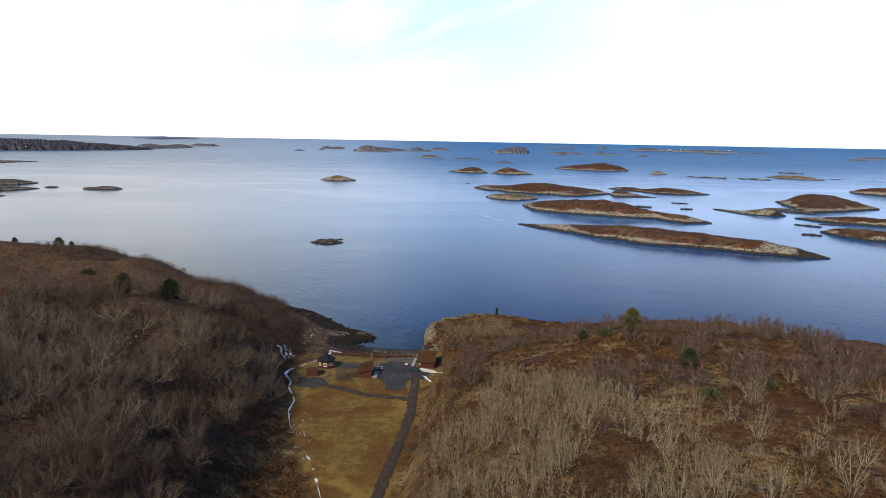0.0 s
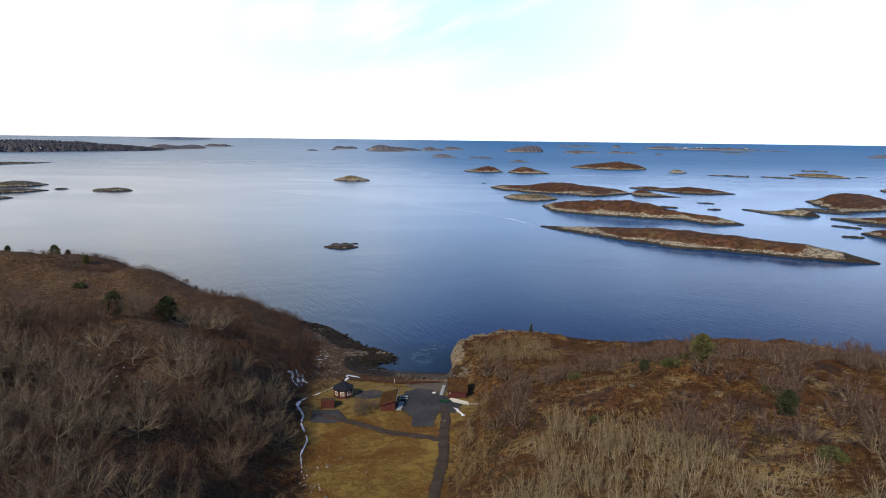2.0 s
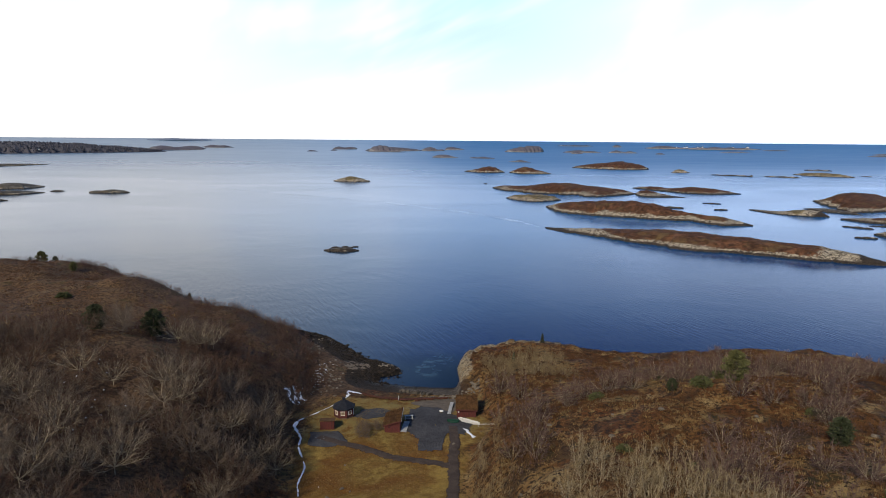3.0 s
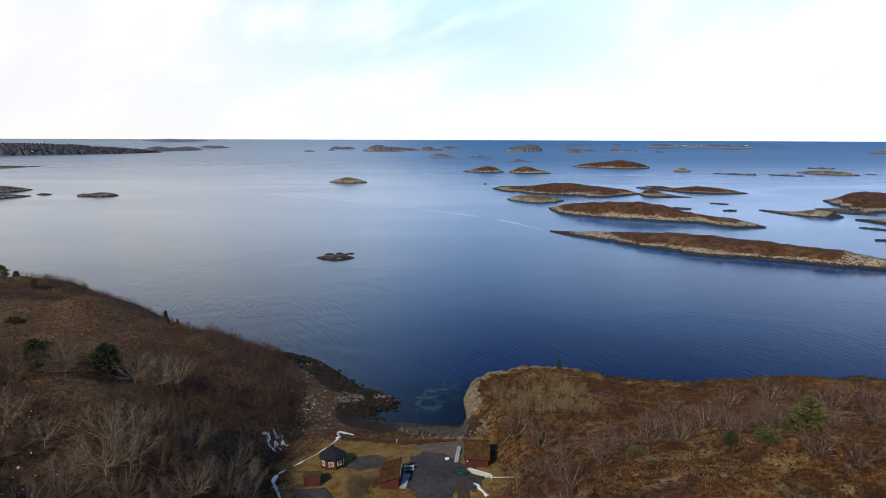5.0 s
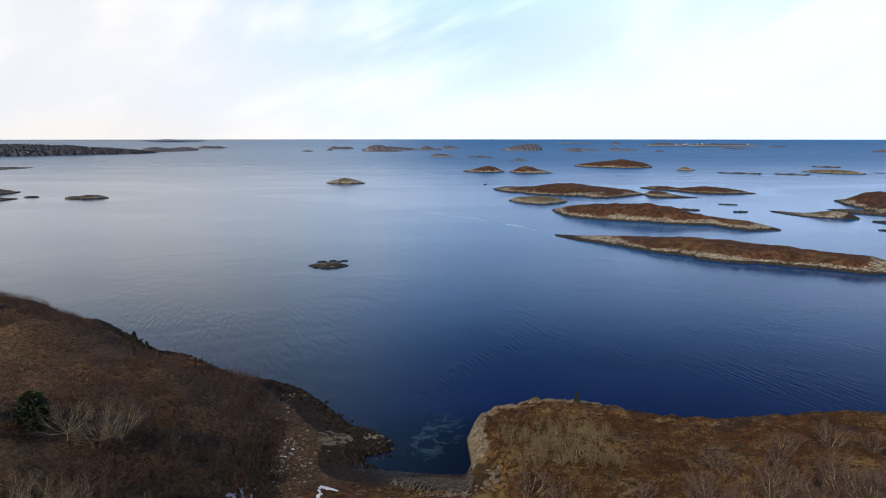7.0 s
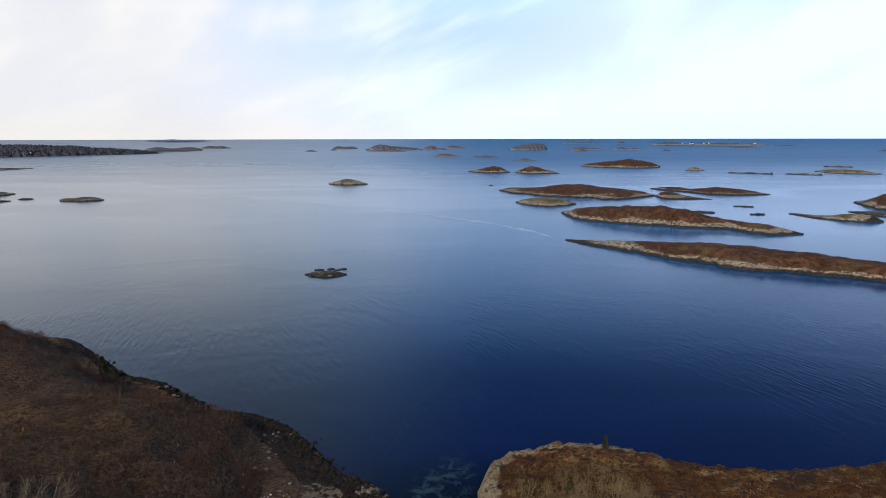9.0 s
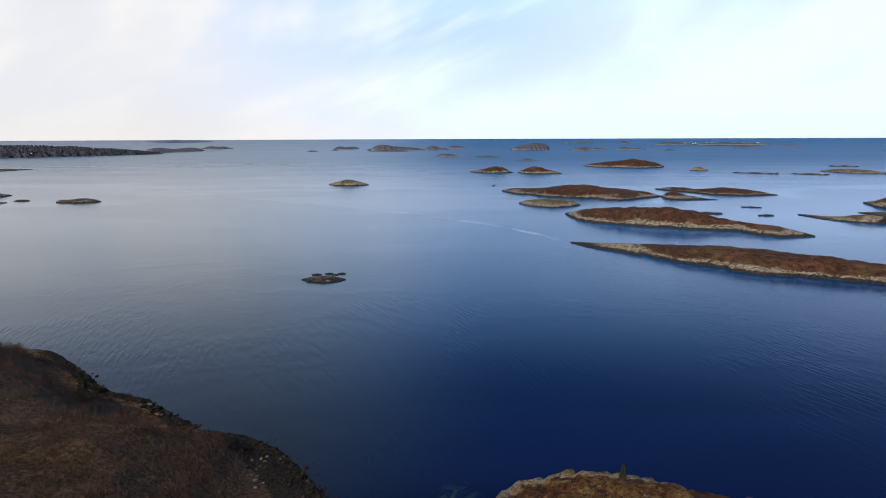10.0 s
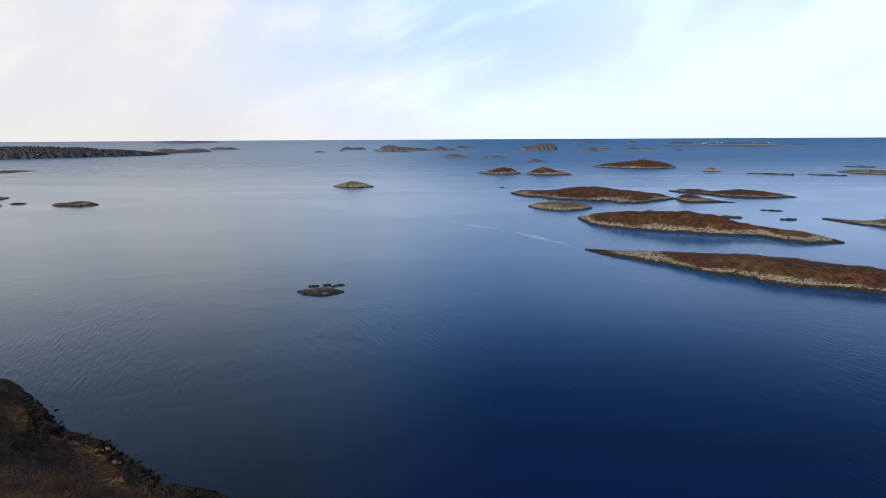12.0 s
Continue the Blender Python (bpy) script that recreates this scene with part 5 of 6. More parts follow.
def crag_boathouse(x, y):
    """Low eaves towards the yard, turf on both slopes."""
    hs = thing("turf_boathouse", "red boathouse with a shaggy turf roof under the crag", "boathouse", at=pose(x, y, ground_at(x, y), 0, 0, -4))
    w3, d3, lo, hi = 2.1, 3.2, 1.85, 3.4
    part("wall", one_box(-w3, w3, -d3, -d3 + 0.12, -0.6, lo), RED, hs)
    part("wall", one_box(-w3, w3, d3 - 0.12, d3, -0.6, lo), RED, hs)
    for sx in (-1, 1):
        a, b = sorted((sx * w3, sx * (w3 - 0.12)))
        bm = bmesh.new()
        lo_r = [bm.verts.new((a, q, z)) for q, z in ((-d3 + 0.12, -0.6), (d3 - 0.12, -0.6), (d3 - 0.12, lo), (0, hi - 0.1), (-d3 + 0.12, lo))]
        hi_r = [bm.verts.new((b, q, z)) for q, z in ((-d3 + 0.12, -0.6), (d3 - 0.12, -0.6), (d3 - 0.12, lo), (0, hi - 0.1), (-d3 + 0.12, lo))]
        bm.faces.new(lo_r[::-1]), bm.faces.new(hi_r)
        for i in range(5):
            j = (i + 1) % 5
            bm.faces.new((lo_r[i], lo_r[j], hi_r[j], hi_r[i]))
        part("gable_wall", bm, RED, hs)
    for s in (-1, 1):
        q = [(-w3 - 0.3, s * (d3 + 0.35), lo - 0.16), (w3 + 0.3, s * (d3 + 0.35), lo - 0.16), (w3 + 0.3, 0, hi), (-w3 - 0.3, 0, hi)]
        roof = part("roof", slab(q if s < 0 else [q[1], q[0], q[3], q[2]], 0.24), TURF, hs, "brown turf roof")
        part("turf_grass", turf_tufts(900, [(p[0], p[1], p[2] + 0.25) for p in q], 5 + s), STRAW, roof, "long dry grass on the turf")
        part("eaves_board", one_box(-w3 - 0.32, w3 + 0.32, *sorted((s * (d3 + 0.36), s * (d3 + 0.41))), lo - 0.24, lo + 0.12), RED, hs)
    door = part("door", one_box(-0.8, 0.8, -d3 - 0.04, -d3 - 0.003, -0.2, 1.6), RED, hs, "red board door")
    part("handle", one_box(0.6, 0.66, -d3 - 0.1, -d3 - 0.042, 0.7, 0.9), ROOF, door)
    lamp = part("wall_plate", one_box(-1.9, -1.6, -d3 - 0.05, -d3 - 0.003, 1.1, 1.4), TRIM, hs, "small pale plate on the wall")
    return hs


octagon_hut(-15.1, 165.4)
small_shed(-17.8, 159.2)
turf_boathouse(-4.0, 159.6)
crag_boathouse(12.0, 166.9)


def boat(x, y, turn, length, mat, label, keel_up=True):
    ob = thing("rowing_boat", label, "boat", at=pose(x, y, ground_at(x, y) + 0.06, 0, 0, turn))
    nu, nv = 21, 9
    bm = bmesh.new()
    rows = []
    for i in range(nu):
        u = i / (nu - 1)
        half = 0.56 * (1 - abs(2 * u - 1.08) ** 2.6 if u < 0.54 else 1 - (abs(2 * u - 1.08) / 0.92) ** 2.0 * 0.999)
        half = max(half, 0.02)
        deep = 0.62 * (0.75 + 0.25 * (1 - (2 * u - 1) ** 2))
        rows.append([bm.verts.new(((u - 0.5) * length, half * math.cos(math.pi * j / (nv - 1)), deep * math.sin(math.pi * j / (nv - 1)) ** 0.8 + 0.10 * (2 * u - 1) ** 2)) for j in range(nv)])
    for r0, r1 in zip(rows, rows[1:]):
        for j in range(nv - 1):
            bm.faces.new((r0[j], r1[j], r1[j + 1], r0[j + 1]))
    bmesh.ops.solidify(bm, geom=bm.faces[:], thickness=0.03)
    part("hull", bm, mat, ob)
    part("keel", one_box(-length * 0.42, length * 0.42, -0.03, 0.03, 0.60, 0.70, 0.01), mat, ob)
    part("rubbing_strake", one_box(-length * 0.3, length * 0.3, 0.55, 0.59, 0.02, 0.09), GREY_WOOD, ob)
    part("rubbing_strake", one_box(-length * 0.3, length * 0.3, -0.59, -0.55, 0.02, 0.09), GREY_WOOD, ob)
    return ob


boat(12.1, 161.0, -33, 5.2, TRIM, "white rowing boat lying keel up beside the boathouse")
boat(8.7, 161.5, -12, 2.7, GREEN, "small green boat lying keel up on the gravel")


def deck(x, y, turn, wide, long, high, label, boards):
    ob = thing("plank_deck", label, "deck", at=pose(x, y, ground_at(x, y), 0, 0, turn))
    for i in range(boards):
        a = -wide / 2 + wide * i / boards
        part("plank", one_box(a + 0.01, a + wide / boards - 0.01, -long / 2, long / 2, high - 0.06, high), GREY_WOOD, ob)
    for t in (-0.42, 0, 0.42):
        part("bearer", one_box(-wide / 2, wide / 2, t * long - 0.06, t * long + 0.06, -0.25, high - 0.06), GREY_WOOD, ob)
    return ob


deck(-1.55, 158.8, -8, 1.2, 4.9, 0.34, "low grey plank deck along the boathouse wall", 6)
deck(8.55, 169.2, -9, 0.8, 6.4, 0.4, "pale weathered gangway lying beside the boathouse", 4)


def picnic_table(x, y, turn):
    ob = thing("picnic_table", "weathered grey picnic table with benches on the gravel", "table", at=pose(x, y, ground_at(x, y) + 0.1, 0, 0, turn))
    for i in range(4):
        part("tabletop_board", one_box(-0.95, 0.95, -0.36 + 0.18 * i, -0.2 + 0.18 * i, 0.70, 0.75), GREY_WOOD, ob)
    for s in (-1, 1):
        part("bench", one_box(-0.95, 0.95, s * 0.72 - 0.14, s * 0.72 + 0.14, 0.42, 0.47), GREY_WOOD, ob)
        part("trestle", one_box(s * 0.7 - 0.04, s * 0.7 + 0.04, -0.8, 0.8, 0.34, 0.42), GREY_WOOD, ob)
        for q in (-1, 1):
            leg = part("leg", one_box(-0.04, 0.04, -0.05, 0.05, 0, 0.74), GREY_WOOD, ob)
            leg.matrix_basis = pose(s * 0.78, q * 0.5, 0, q * 14)
    return ob


picnic_table(-0.8, 163.4, 0)
lid = thing("well_cover", "round white cover on the gravel beside the yard", "cover", at=pose(6.4, 167.2, ground_at(6.4, 167.2)))
ringp = [(0.42 * math.cos(t), 0.42 * math.sin(t)) for t in np.linspace(0, math.tau, 17)[:-1]]
part("ring", prism(ringp, -0.1, 0.35), STONE_PALE, lid)
part("cover", prism([(p * 1.12, q * 1.12) for p, q in ringp], 0.35, 0.43), TRIM, lid)

pole = thing("flagpole", "white pole lying on trestles beside the slope", "pole", at=pose(13.9, 158.9, ground_at(13.9, 158.9) + 0.5))
v, f = tubes([(0, 0, 0, 5.6, -0.5, 0.25, 0.07, 0.05)])
part("shaft", mesh_np("shaft", v, f, TRIM), TRIM, pole)
part("trestle", one_box(-0.05, 0.05, -0.3, 0.3, -0.8, -0.04), GREY_WOOD, pole)
part("truck", one_box(-0.14, 0.04, -0.07, 0.07, -0.07, 0.07, 0.02), TRIM, pole)


def far_house(x, y, z, turn, s, paint=None):
    ob = thing("far_house", "small pale house on a distant island", "house", "houses on the far islands", at=pose(x, y, z, 0, 0, turn))
    part("wall", one_box(-5 * s, 5 * s, -4 * s, 4 * s, -3, 5 * s), paint or TRIM, ob)
    bm = bmesh.new()
    vs = [bm.verts.new((a * s, b * s, c * s)) for a in (-5.6, 5.6) for b, c in ((-4.6, 4.6), (4.6, 4.6), (0, 8.2))]
    for f in ((0, 2, 1), (3, 4, 5), (0, 3, 5, 2), (2, 5, 4, 1), (0, 1, 4, 3)):
        bm.faces.new([vs[i] for i in f])
    part("roof", bm, ROOF, ob, "dark roof")
    return ob


rng = np.random.RandomState(77)
for i in range(13):
    u = rng.rand()
    far_house(1500 + 480 * u, 4010 - 195 * u - 30 * rng.rand(), float(rise(4263)) + 8 + 4 * rng.rand(), rng.rand() * 180, rng.uniform(0.45, 0.9))
for i in range(7):
    far_house(955 + 29 * i + 14 * rng.rand(), 4375 + 10 * rng.rand(), float(rise(4430)) + 3, rng.rand() * 180, rng.uniform(0.5, 0.9))
far_house(-1396, 2482, 11, 40, 1.3)


# ---- plants ----
def unit(v):
    return v / max(np.linalg.norm(v), 1e-6)


def ribbons(segs, seed=5):
    """Slim flat limbs: rows as for tubes(), one quad each, turned at random."""
    s = np.asarray(segs, float)
    a, b = s[:, 0:3], s[:, 3:6]
    side = np.cross(b - a, np.random.RandomState(seed).randn(len(s), 3))
    side /= np.maximum(np.linalg.norm(side, axis=1, keepdims=True), 1e-6)
    r0, r1 = s[:, 6:7] * 1.2, s[:, 7:8] * 1.2
    return np.stack([a - side * r0, a + side * r0, b + side * r1, b - side * r1], 1).reshape(-1, 3), np.arange(len(s) * 4).reshape(-1, 4)


def grow(rng, tall, wide, stems, limbs, twigs, thick, trunk=0.0, bow=0.1, flat=0.6, bare=1, fine_r=0.007, spray=0.10, inner=0.0):
    """A leafless tree: stems that bend out to a rounded crown, limbs along them, a haze of fine twigs.
    trunk: the height of the fork; bow: how far stems sag outwards; flat: the crown's rim against its top; bare: stem pieces with no limbs."""
    stem, limb = [], []
    core = np.array([0, 0, tall * 0.35])
    fork = np.array([rng.randn() * 0.1, rng.randn() * 0.1, tall * trunk])
    if trunk:
        stem.append((0, 0, -0.4, *fork, thick * 1.7, thick * 1.3))
    for k in range(stems):
        a = 2.4 * k + rng.rand() * 0.9
        r = wide * math.sqrt((k + inner + 0.5) / (stems + inner)) * rng.uniform(0.8, 1.1)
        h = tall * (flat + (1 - flat) * math.sqrt(max(0.0, 1 - (r / wide / 1.12) ** 2))) * rng.uniform(0.88, 1.06)
        out = np.array([math.cos(a), math.sin(a), 0])
        p0 = fork if trunk else out * rng.uniform(0.05, 0.3) + np.array([0, 0, -0.3])
        tip = (out * r + np.array([0, 0, h])) * 0.88
        mid = p0 + (tip - p0) * np.array([0.5 + bow, 0.5 + bow, 0.5 - bow]) + rng.randn(3) * 0.05 * tall
        at = [p0 * (1 - t) ** 2 + 2 * mid * t * (1 - t) + tip * t * t + rng.randn(3) * 0.012 * tall * (t > 0) for t in (0, 0.25, 0.5, 0.75, 1)]
        for i in range(4):
            p, q = at[i], at[i + 1]
            stem.append((*p, *q, thick * (1 - 0.21 * i), thick * (0.79 - 0.21 * i)))
            if i < bare:
                continue
            for _ in range(limbs):
                s = p + (q - p) * rng.rand()
                way = unit(unit(q - p) * 0.8 + unit(s - core) * 0.45 + rng.randn(3) * 0.5)
                ln = wide * rng.uniform(0.22, 0.46)
                r0 = thick * (0.62 - 0.13 * i)
                for j in range(2):
                    e = s + way * ln / 2
                    limb.append((*s, *e, r0 * (1 - 0.4 * j), r0 * (0.6 - 0.4 * j)))
                    way = unit(way + rng.randn(3) * 0.22 + np.array([0, 0, 0.22]))
                    s = e
    rows = np.array(limb + [q for i, q in enumerate(stem[bool(trunk):]) if i % 4 == 3])
    pick = rng.randint(0, len(rows), twigs)
    a, b = rows[pick, 0:3], rows[pick, 3:6]
    f = a + (b - a) * rng.rand(twigs, 1)
    norm = lambda v: v / np.maximum(np.linalg.norm(v, axis=1, keepdims=True), 1e-6)
    way = norm(norm(b - a) * 0.6 + norm(f - core) * 0.6 + rng.randn(twigs, 3) * 0.52 + np.array([0, 0, 0.10]))
    fine = np.concatenate([f, f + way * rng.uniform(0.4, 1.3, (twigs, 1)) * tall * spray, np.full((twigs, 1), fine_r), np.zeros((twigs, 1))], 1)
    return stem, limb, fine


def shrub(rng, tall, sticks, spread, twigs, thick=0.016, fine_r=0.006):
    """A leafless bush: a rounded haze of twigs on slim sticks."""
    stem, limb, fine = grow(rng, tall, spread, sticks, 1, twigs, thick, 0.0, 0.08, 0.4, 1, fine_r, 0.2)
    v, q = ribbons(stem + limb)
    w3, t = blades(fine)
    return np.concatenate([v, w3]), np.concatenate([q[:, [0, 1, 2]], q[:, [0, 2, 3]], t + len(v)])


def needles(rng, tall, wide, n, shape, blade):
    """Sprays of needles round a stem. shape(t) gives the reach at the height t."""
    vs = []
    for i in range(n):
        t = rng.rand()
        reach = wide * shape(t) * rng.uniform(0.35, 1.0)
        a = rng.rand() * math.tau
        c = np.array([math.cos(a) * reach, math.sin(a) * reach, tall * (0.06 + 0.94 * t)])
        out = unit(np.array([math.cos(a), math.sin(a), rng.uniform(-0.35, 0.5)]) + rng.randn(3) * 0.35)
        side = unit(np.cross(out, rng.randn(3))) * blade * 0.35
        vs += [c - side, c + side, c + out * blade * rng.uniform(0.6, 1.3)]
    v = np.array(vs)
    return v, np.arange(len(v)).reshape(-1, 3)


def conifer(name, label, category, tall, wide, n, shape, blade, mat, seed):
    rng = np.random.RandomState(seed)
    tree = thing(name, label, category)
    v, f = tubes([(0, 0, -0.4, 0, 0, tall * 0.5, tall * 0.022 + 0.03, tall * 0.014 + 0.02), (0, 0, tall * 0.5, 0, 0, tall * 0.98, tall * 0.014 + 0.02, 0.01)])
    trunk = part("trunk", mesh_np("trunk", v, f, BARK_GREY), BARK_GREY, tree, "grey-brown trunk")
    limbs = []
    for i in range(26):
        t = (i + 0.5) / 26
        a = i * 2.4
        r = wide * shape(t) * 0.85
        limbs.append((0, 0, tall * t, math.cos(a) * r, math.sin(a) * r, tall * (t + 0.03), 0.03, 0.01))
    v, f = tubes(limbs)
    part("limbs", mesh_np("limbs", v, f, BARK_GREY), BARK_GREY, tree)
    v, f = needles(rng, tall, wide, n, shape, blade)
    part("crown", mesh_np("crown", v, f, mat), mat, tree)
    return tree


cone = lambda t: (1 - t) ** 0.85 * (0.75 + 0.25 * math.sin(t * 40))
egg = lambda t: max(0.05, math.sin(math.pi * min(1, t * 0.92 + 0.08)) ** 0.6) * (0.8 + 0.2 * math.sin(t * 23))
mat_shape = lambda t: (1 - t * 0.6)

spruce = conifer("spruce", "small dark green spruce standing alone on the moor", "spruce", 4.6, 1.35, 1000, cone, 0.36, NEEDLE, 1)
pine = conifer("pine", "bushy olive-green pine standing above the heather", "pine", 5.4, 2.4, 3600, egg, 0.34, NEEDLE_LIGHT, 2)
juniper = conifer("juniper", "dense dark green juniper bush in the heather", "juniper", 3.0, 1.4, 2600, egg, 0.24, NEEDLE, 3)
low_juniper = conifer("juniper", "low spreading olive-green juniper in the heather", "juniper", 1.1, 1.9, 1100, mat_shape, 0.34, NEEDLE_PINE, 4)


def stand(proto, rows, used=[]):
    for x, y, s, turn in rows:
        m = pose(x, y, ground_at(x, y), 0, 0, turn) @ Matrix.Scale(s, 4)
        if proto not in used:
            used.append(proto)
            proto.matrix_basis = m
        else:
            ob = copy_thing(proto, pose(x, y, ground_at(x, y), 0, 0, turn))
            ob.scale = (s, s, s)


stand(spruce, [(36.9, 208, 0.6, 0), (26.4, 193, 0.55, 40), (-80, 257, 1.25, 80), (-74.5, 252, 0.95, 120), (-79, 243, 0.5, 10), (-137, 262, 0.6, 30)])
stand(pine, [(58.4, 140.0, 1.05, 0), (-133, 262, 0.95, 60), (-112, 243, 0.6, 100)])
stand(juniper, [(60, 113, 1.35, 0), (-126, 258, 0.85, 50), (-65.3, 162, 1.8, 90), (-55.4, 166.5, 2.0, 10), (-150, 262, 0.9, 70), (-57, 168.5, 1.3, 30), (47, 140, 0.8, 12)])
stand(low_juniper, [(56, 96, 1.2, 0), (40, 112, 0.8, 40), (66, 128, 0.9, 80), (35, 145, 1.0, 20), (62, 152, 1.0, 60), (52, 139, 1.2, 10), (57, 143, 1.1, 99),
                    (70, 104, 1.2, 10), (49, 150, 0.8, 50), (32, 120, 0.7, 130), (-80, 190, 1.0, 10), (-95, 205, 1.1, 0), (-59, 171, 0.9, 45)])


def bare_tree(name, label, seed, mats, **k):
    tree = thing(name, label, "tree", "bare trees")
    stem, limb, fine = grow(np.random.RandomState(seed), **k)
    v, f = tubes(stem)
    w3, q = ribbons(limb)
    part("trunk", mesh_np("trunk", np.concatenate([v, w3]), np.concatenate([f, q + len(v)]), mats[0]), mats[0], tree, "bare trunk and limbs")
    v, f = blades(fine)
    part("crown", mesh_np("crown", v, f, mats[1]), mats[1], tree, "fine leafless twigs")
    return tree


grey = [bare_tree("bare_tree", "grey leafless tree with a wide twiggy crown", 40 + i, ((BARK, TWIG_GREY), (BARK, TWIG_GREY), (BARK_GREY, TWIG), (BARK_GREY, TWIG_GREY))[i],
                  tall=5.6, wide=4.8, stems=12 + i, limbs=5, twigs=2300, thick=(0.05, 0.052, 0.04, 0.045)[i], trunk=0.2, bow=0.2, flat=0.4, fine_r=(0.010, 0.009, 0.010, 0.010)[i], spray=0.14) for i in range(4)]
pale = [bare_tree("aspen", "pale-stemmed leafless young aspen on the slope", 60 + i, (BARK, TWIG_PALE),
                  tall=4.5, wide=2.5, stems=6 + i % 3, limbs=6, twigs=520, thick=0.034, bow=0.10, flat=0.62, fine_r=0.010, spray=0.11) for i in range(4)]
birch = [bare_tree("birch", "leafless birch with pale stems and purple-brown twigs", 80 + i, (BARK, TWIG_RED),
                   tall=3.8, wide=3.3, stems=8 + i % 3, limbs=7, twigs=2700, thick=0.040, bow=0.08, flat=0.38, bare=1, fine_r=0.012, spray=0.15) for i in range(4)]
stunted = [bare_tree("willow", "stunted grey-pale leafless willow in the heather", 100 + i, (BARK, TWIG_PALE),
                     tall=3.2, wide=2.2, stems=9, limbs=5, twigs=420, thick=0.036, bow=0.12, flat=0.5, fine_r=0.008, spray=0.10) for i in range(4)]


CLEAR = [(58.6, 139, 3.6), (60, 112, 5.0), (-55.4, 166.5, 5), (-65.3, 162, 5), (-51.5, 158, 5), (-60, 153, 5), (56, 96, 2.5), (66, 128, 2.5)]


def sow(n, x0, x1, y0, y1, ok, seed, gap=0.0):
    rng = np.random.RandomState(seed)
    out = []
    tries = 0
    while len(out) < n and tries < 60:
        tries += 1
        x, y = rng.uniform(x0, x1, 600), rng.uniform(y0, y1, 600)
        good = ok(x, y)
        for cx, cy, cr in CLEAR:
            good &= (x - cx) ** 2 + (y - cy) ** 2 > cr * cr
        for a, b in zip(x[good], y[good]):
            if gap and any((a - p) ** 2 + (b - q) ** 2 < gap * gap for p, q in out):
                continue
            out.append((a, b))
            if len(out) == n:
                break
    return out


def plant(protos, places, lo, hi, seed):
    rng = np.random.RandomState(seed)
    for i, (x, y) in enumerate(places):
        stand(protos[i % len(protos)], [(x, y, rng.uniform(lo, hi), rng.rand() * 360)])


west_wood = lambda x, y: (left_edge(y) - x > np.interp(y, (85, 105, 122, 138), (19, 15, 10, 2))) & (left_edge(y) - x < 62) & (y < 174 - 0.35 * np.abs(x + 34)) & (bumps(x, y, 12) > -0.42)
east_pale = lambda x, y: (x - right_edge(y) > 5.5) & (x < 43 - 0.12 * (y - 78)) & (y < 119) & (bumps(x + 9, y, 9) > -0.45)
east_any = lambda x, y: (x - right_edge(y) > 4) & (bumps(x + 40, y, 14) > -0.05)
plant(grey, sow(120, -92, -6, 92, 172, west_wood, 1, 3.5), 0.7, 1.2, 2)
# nearest trees use only the darker barks, foreground shade put into their colour
plant(grey[2:], sow(48, -92, -6, 50, 92, west_wood, 11, 3.6), 0.7, 1.1, 12)
plant(pale, sow(150, 8, 45, 56, 120, east_pale, 3, 1.3), 0.75, 1.1, 4)
plant(stunted, sow(64, 26, 88, 48, 106, lambda x, y: bumps(x + 40, y, 11) > 0.0, 5, 1.8), 0.7, 1.25, 6)
plant(birch, sow(110, 16, 112, 98, 178, east_any, 7, 3.2), 0.7, 1.25, 8)
plant(pale, sow(26, 20, 36, 176, 194, lambda x, y: (x - 20) * 0.4 + y > 180, 9, 1.0), 0.45, 0.65, 10)

rng = np.random.RandomState(12)
twiggy = [shrub(rng, 2.0, 6, 1.7, 165, 0.014, 0.015) for i in range(5)]
upright = [shrub(rng, 2.6, 9, 1.0, 110, 0.020, 0.009) for i in range(5)]


def thicket(name, pieces, places, lo, hi, mat, label, seed):
    rng = np.random.RandomState(seed)
    p = np.array(places)
    z = height(p[:, 0], p[:, 1])
    rows = [(a, b, c, rng.rand() * 6.28, rng.uniform(lo, hi), i % len(pieces)) for i, ((a, b), c) in enumerate(zip(p, z))]
    return tagged(new(name, scatter(pieces, rows, mat, name)), label, "thicket", kind="stuff")


dry = lambda x, y: coast_distance(x, y) > 9
thicket("undergrowth", twiggy, sow(800, -95, -6, 46, 178, lambda x, y: (left_edge(y) - x > np.interp(y, (85, 105, 122, 138), (15, 12, 7, 0.5))) & (left_edge(y) - x < 66), 21), 0.8, 1.7, TWIG, "brown leafless undergrowth filling the wooded slope", 22)
thicket("thicket", twiggy, sow(620, -128, -24, 165, 285, lambda x, y: dry(x, y) & (left_edge(y) - x > 1) & ((x + y * 0.75 > 75) | (bumps(x, y, 13) > 0.15)), 23), 0.6, 1.2, TWIG_RED, "purple-brown leafless scrub on the hill above the shore", 24)
thicket("thicket", twiggy, sow(520, -135, -58, 222, 302, lambda x, y: (coast_distance(x, y) > 5) & (bumps(x + 11, y, 10) > -0.35), 67), 0.45, 0.9, TWIG, "dark brown scrub above the western shore", 68)
thicket("thicket", upright, sow(170, 8, 45, 52, 120, east_pale, 25), 0.5, 1.1, TWIG_PALE, "pale leafless scrub of close upright stems", 26)
thicket("thicket", twiggy, sow(480, 14, 120, 48, 182, lambda x, y: (x - right_edge(y) > 3) & (bumps(x + 40, y, 14) > -0.1), 27), 0.5, 1.15, TWIG_RED, "purple-brown leafless scrub between the heather", 28)
thicket("thicket", upright, sow(240, 18, 39, 174, 198, lambda x, y: ((x - 20) * 0.4 + y > 179) & (x + y < 231), 29), 0.6, 1.05, TWIG_PALE, "pale leafless scrub behind the rocky point", 30)
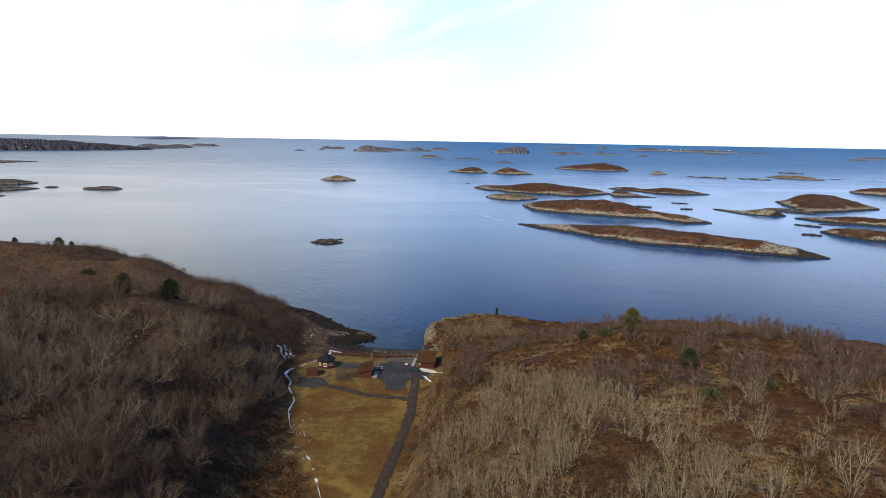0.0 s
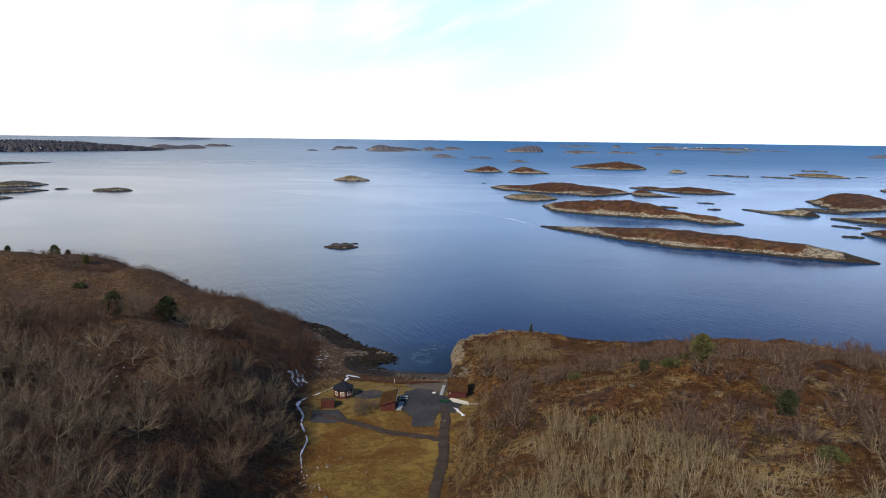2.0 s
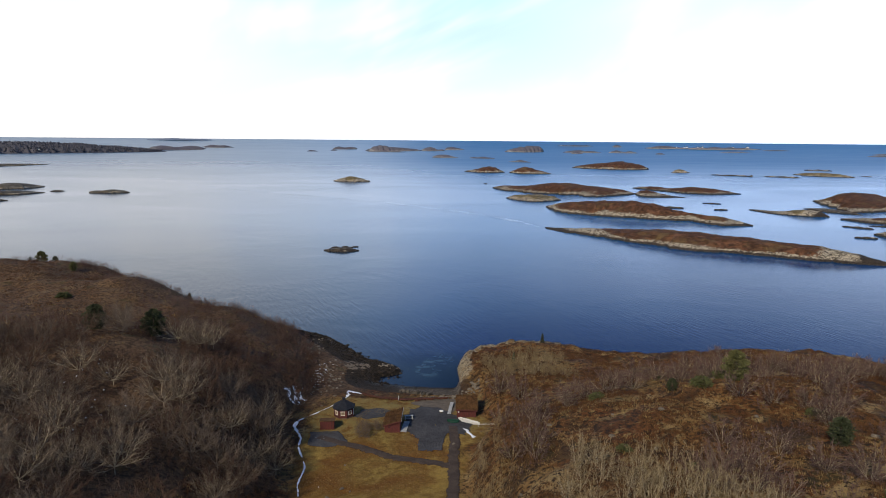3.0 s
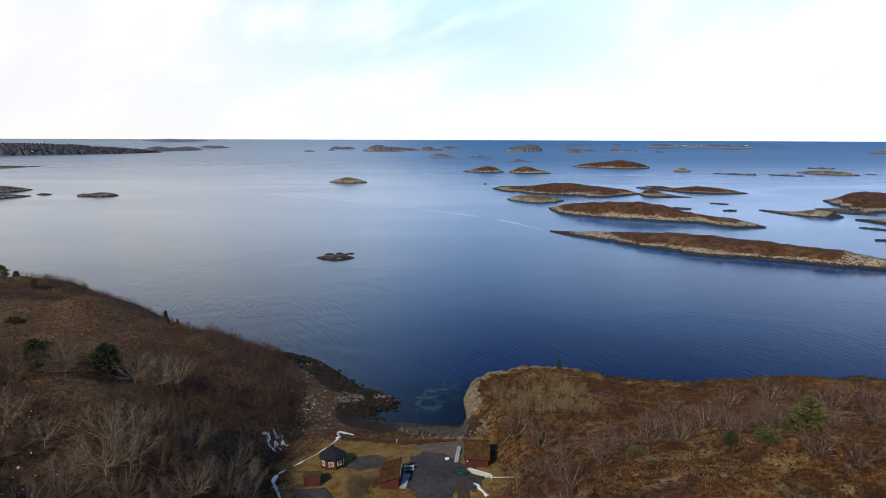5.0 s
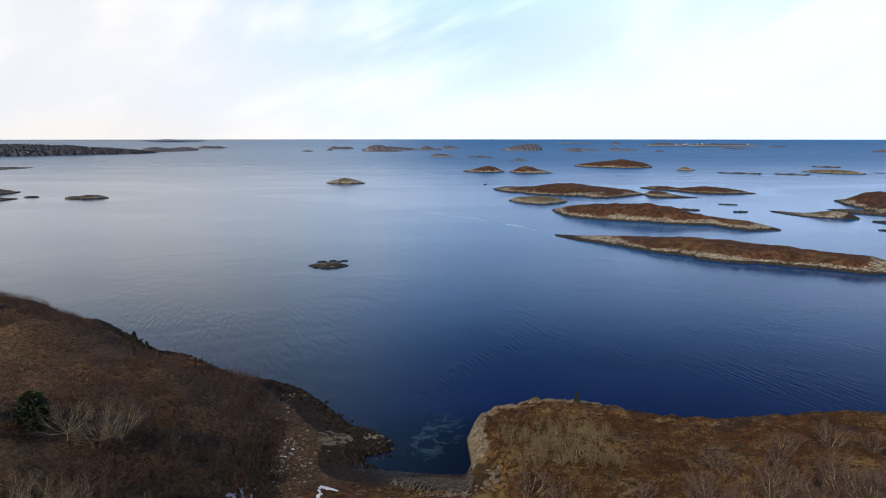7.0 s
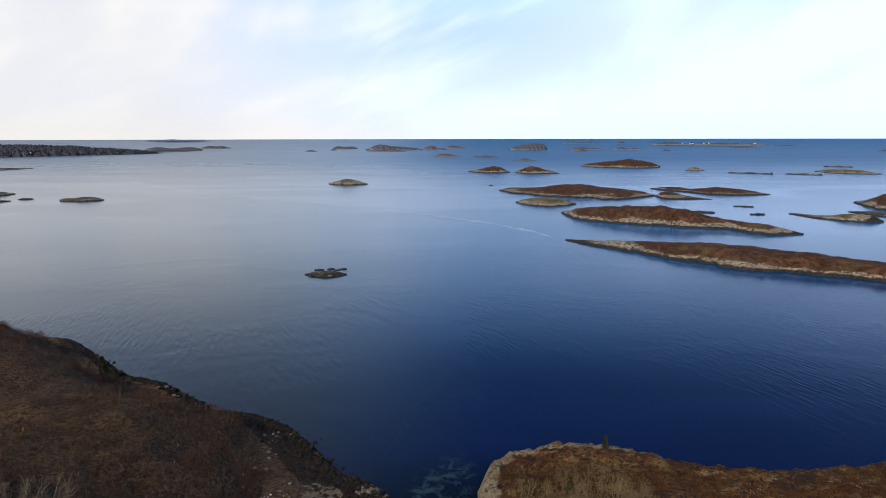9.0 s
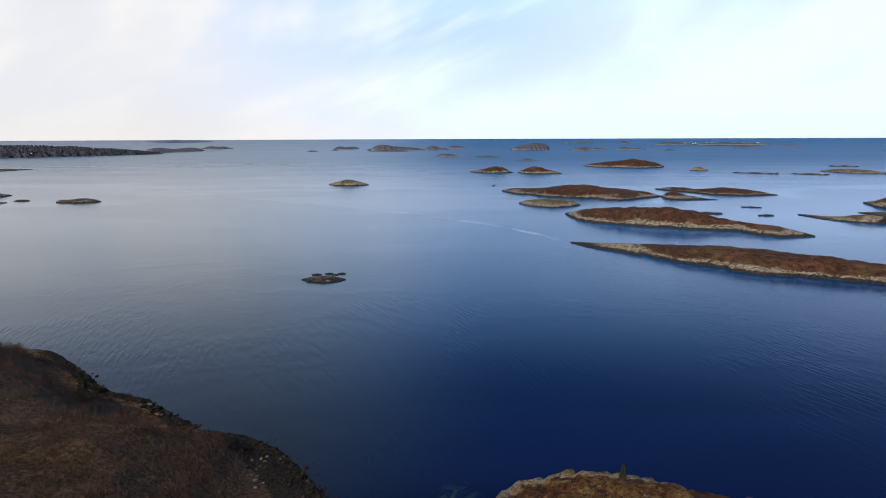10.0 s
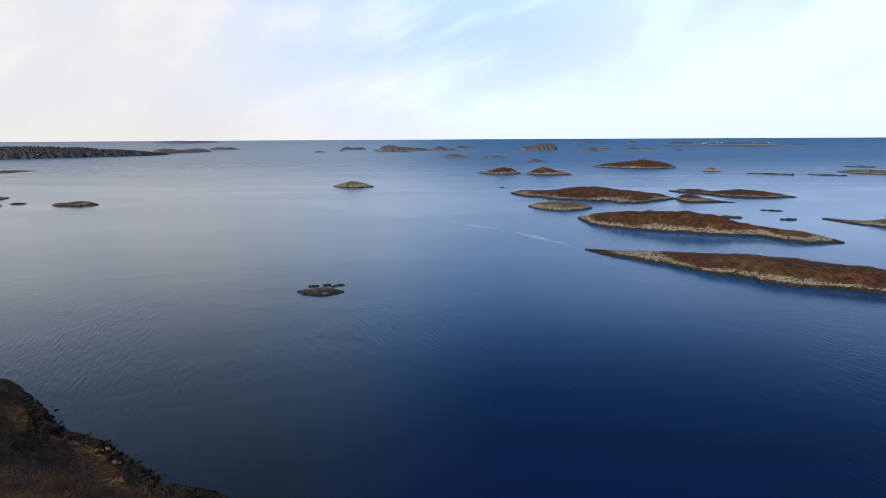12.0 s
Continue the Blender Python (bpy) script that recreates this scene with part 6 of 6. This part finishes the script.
thicket("thicket", upright, sow(60, -11.8, -6.2, 153.5, 160.5, lambda x, y: ((x + 9) / 2.9) ** 2 + ((y - 157) / 3.5) ** 2 < 1, 31), 0.5, 0.95, TWIG_GREY, "brown leafless bush between hut and boathouse", 32)
thicket("thicket", upright, sow(60, 9, 17, 116, 152, lambda x, y: x - right_edge(y) > 1.2, 33), 0.5, 1.0, TWIG_PALE, "pale leafless scrub along the foot of the slope", 34)


def tufts(name, n, x0, x1, y0, y1, ok, mat, label, seed, tall, blades=7):
    rng = np.random.RandomState(seed)
    x, y = rng.uniform(x0, x1, n), rng.uniform(y0, y1, n)
    good = ok(x, y) & (coast_distance(x, y) > 4)
    x, y = x[good], y[good]
    z = height(x, y)
    m = len(x)
    a, r = rng.rand(m, blades) * math.tau, rng.uniform(0.05, 0.65, (m, blades))
    c = np.stack([x[:, None] + np.cos(a) * r, y[:, None] + np.sin(a) * r, np.broadcast_to(z[:, None] - 0.06, a.shape)], -1)
    b = rng.rand(m, blades) * math.tau
    side = np.stack([np.cos(b), np.sin(b), b * 0], -1) * (0.055 * tall / 0.4)
    tip = np.stack([np.cos(a) * 0.25 * tall, np.sin(a) * 0.25 * tall, tall * rng.uniform(0.6, 1.3, (m, blades))], -1)
    v = np.stack([c - side, c + side, c + tip], 2).reshape(-1, 3)
    return tagged(new(name, mesh_np(name, v, np.arange(len(v)).reshape(-1, 3), mat)), label, "ground cover", kind="stuff")


moor_east = lambda x, y: (x - right_edge(y) > 2)
moor_west = lambda x, y: (left_edge(y) - x > 2)
tufts("heather", 44000, 10, 115, 48, 205, lambda x, y: moor_east(x, y) & (bumps(x, y, 7) > -0.2), HEATHER, "rust-brown heather covering the eastern slope", 41, 0.42)
tufts("grass_tussocks", 22000, 8, 115, 48, 205, lambda x, y: moor_east(x, y) & (bumps(x + 70, y, 8) > 0.15), STRAW, "straw-coloured grass tussocks on the eastern slope", 42, 0.32)
tufts("heather", 10000, -130, -22, 90, 270, lambda x, y: moor_west(x, y) & (bumps(x, y, 7) > -0.1), HEATHER, "rust-brown heather covering the western hill", 43, 0.42)
tufts("grass_tussocks", 3500, -130, -22, 100, 260, lambda x, y: moor_west(x, y) & (bumps(x + 70, y, 9) > 0.25), STRAW, "straw-coloured grass tussocks on the western hill", 44, 0.4)
tufts("heather", 5000, -34, -5, 68, 132, lambda x, y: (left_edge(y) - x > 1) & (left_edge(y) - x < 24) & (bumps(x, y, 5) > -0.2), HEATHER, "rust-brown heather between the wood and the ditch", 47, 0.4)
field = lambda x, y: (x - left_edge(y) > 1.2) & (right_edge(y) - x > 3.4) & (y < 141)
tufts("meadow_grass", 6500, -21, 8, 72, 142, field, STRAW, "short straw-coloured meadow grass", 45, 0.22)
thicket("thicket", twiggy, sow(420, -62, -22, 160, 234, lambda x, y: (coast_distance(x, y) > 8) & (left_edge(y) - x > -0.5), 51), 0.5, 1.1, TWIG, "brown leafless scrub on the slope above the boulder shore", 52)
thicket("thicket", twiggy, sow(230, -36, -19, 166, 208, lambda x, y: (coast_distance(x, y) > 9.5) & (x < np.interp(y, (166, 185, 195, 208), (-26.5, -20, -24, -25))), 57), 0.4, 0.85, TWIG, "dark brown leafless scrub above the huts", 58)
thicket("thicket", twiggy, sow(90, -22, -6, 88, 130, lambda x, y: (left_edge(y) - x > 0.5) & (bumps(x, y, 4) > 0), 53), 0.3, 0.6, TWIG, "low brown scrub beside the ditch", 54)
tufts("grass_tussocks", 2500, -40, -6, 85, 135, lambda x, y: (left_edge(y) - x > 0.5) & (left_edge(y) - x < 12) & (bumps(x, y, 5) > 0.1), STRAW, "straw-coloured grass tussocks beside the ditch", 55, 0.4)
tufts("meadow_grass", 5000, -23, 12, 142, 176, lambda x, y: (x - left_edge(y) > 1.5) & (right_edge(y) - x > 1) & ~((x > -2.5) & (x < 11.5) & (y > 140)) & ~((y < 157) & (y > 143)) & (bumps(x, y, 3) > -0.4), STRAW, "pale straw grass round the huts", 46, 0.26)
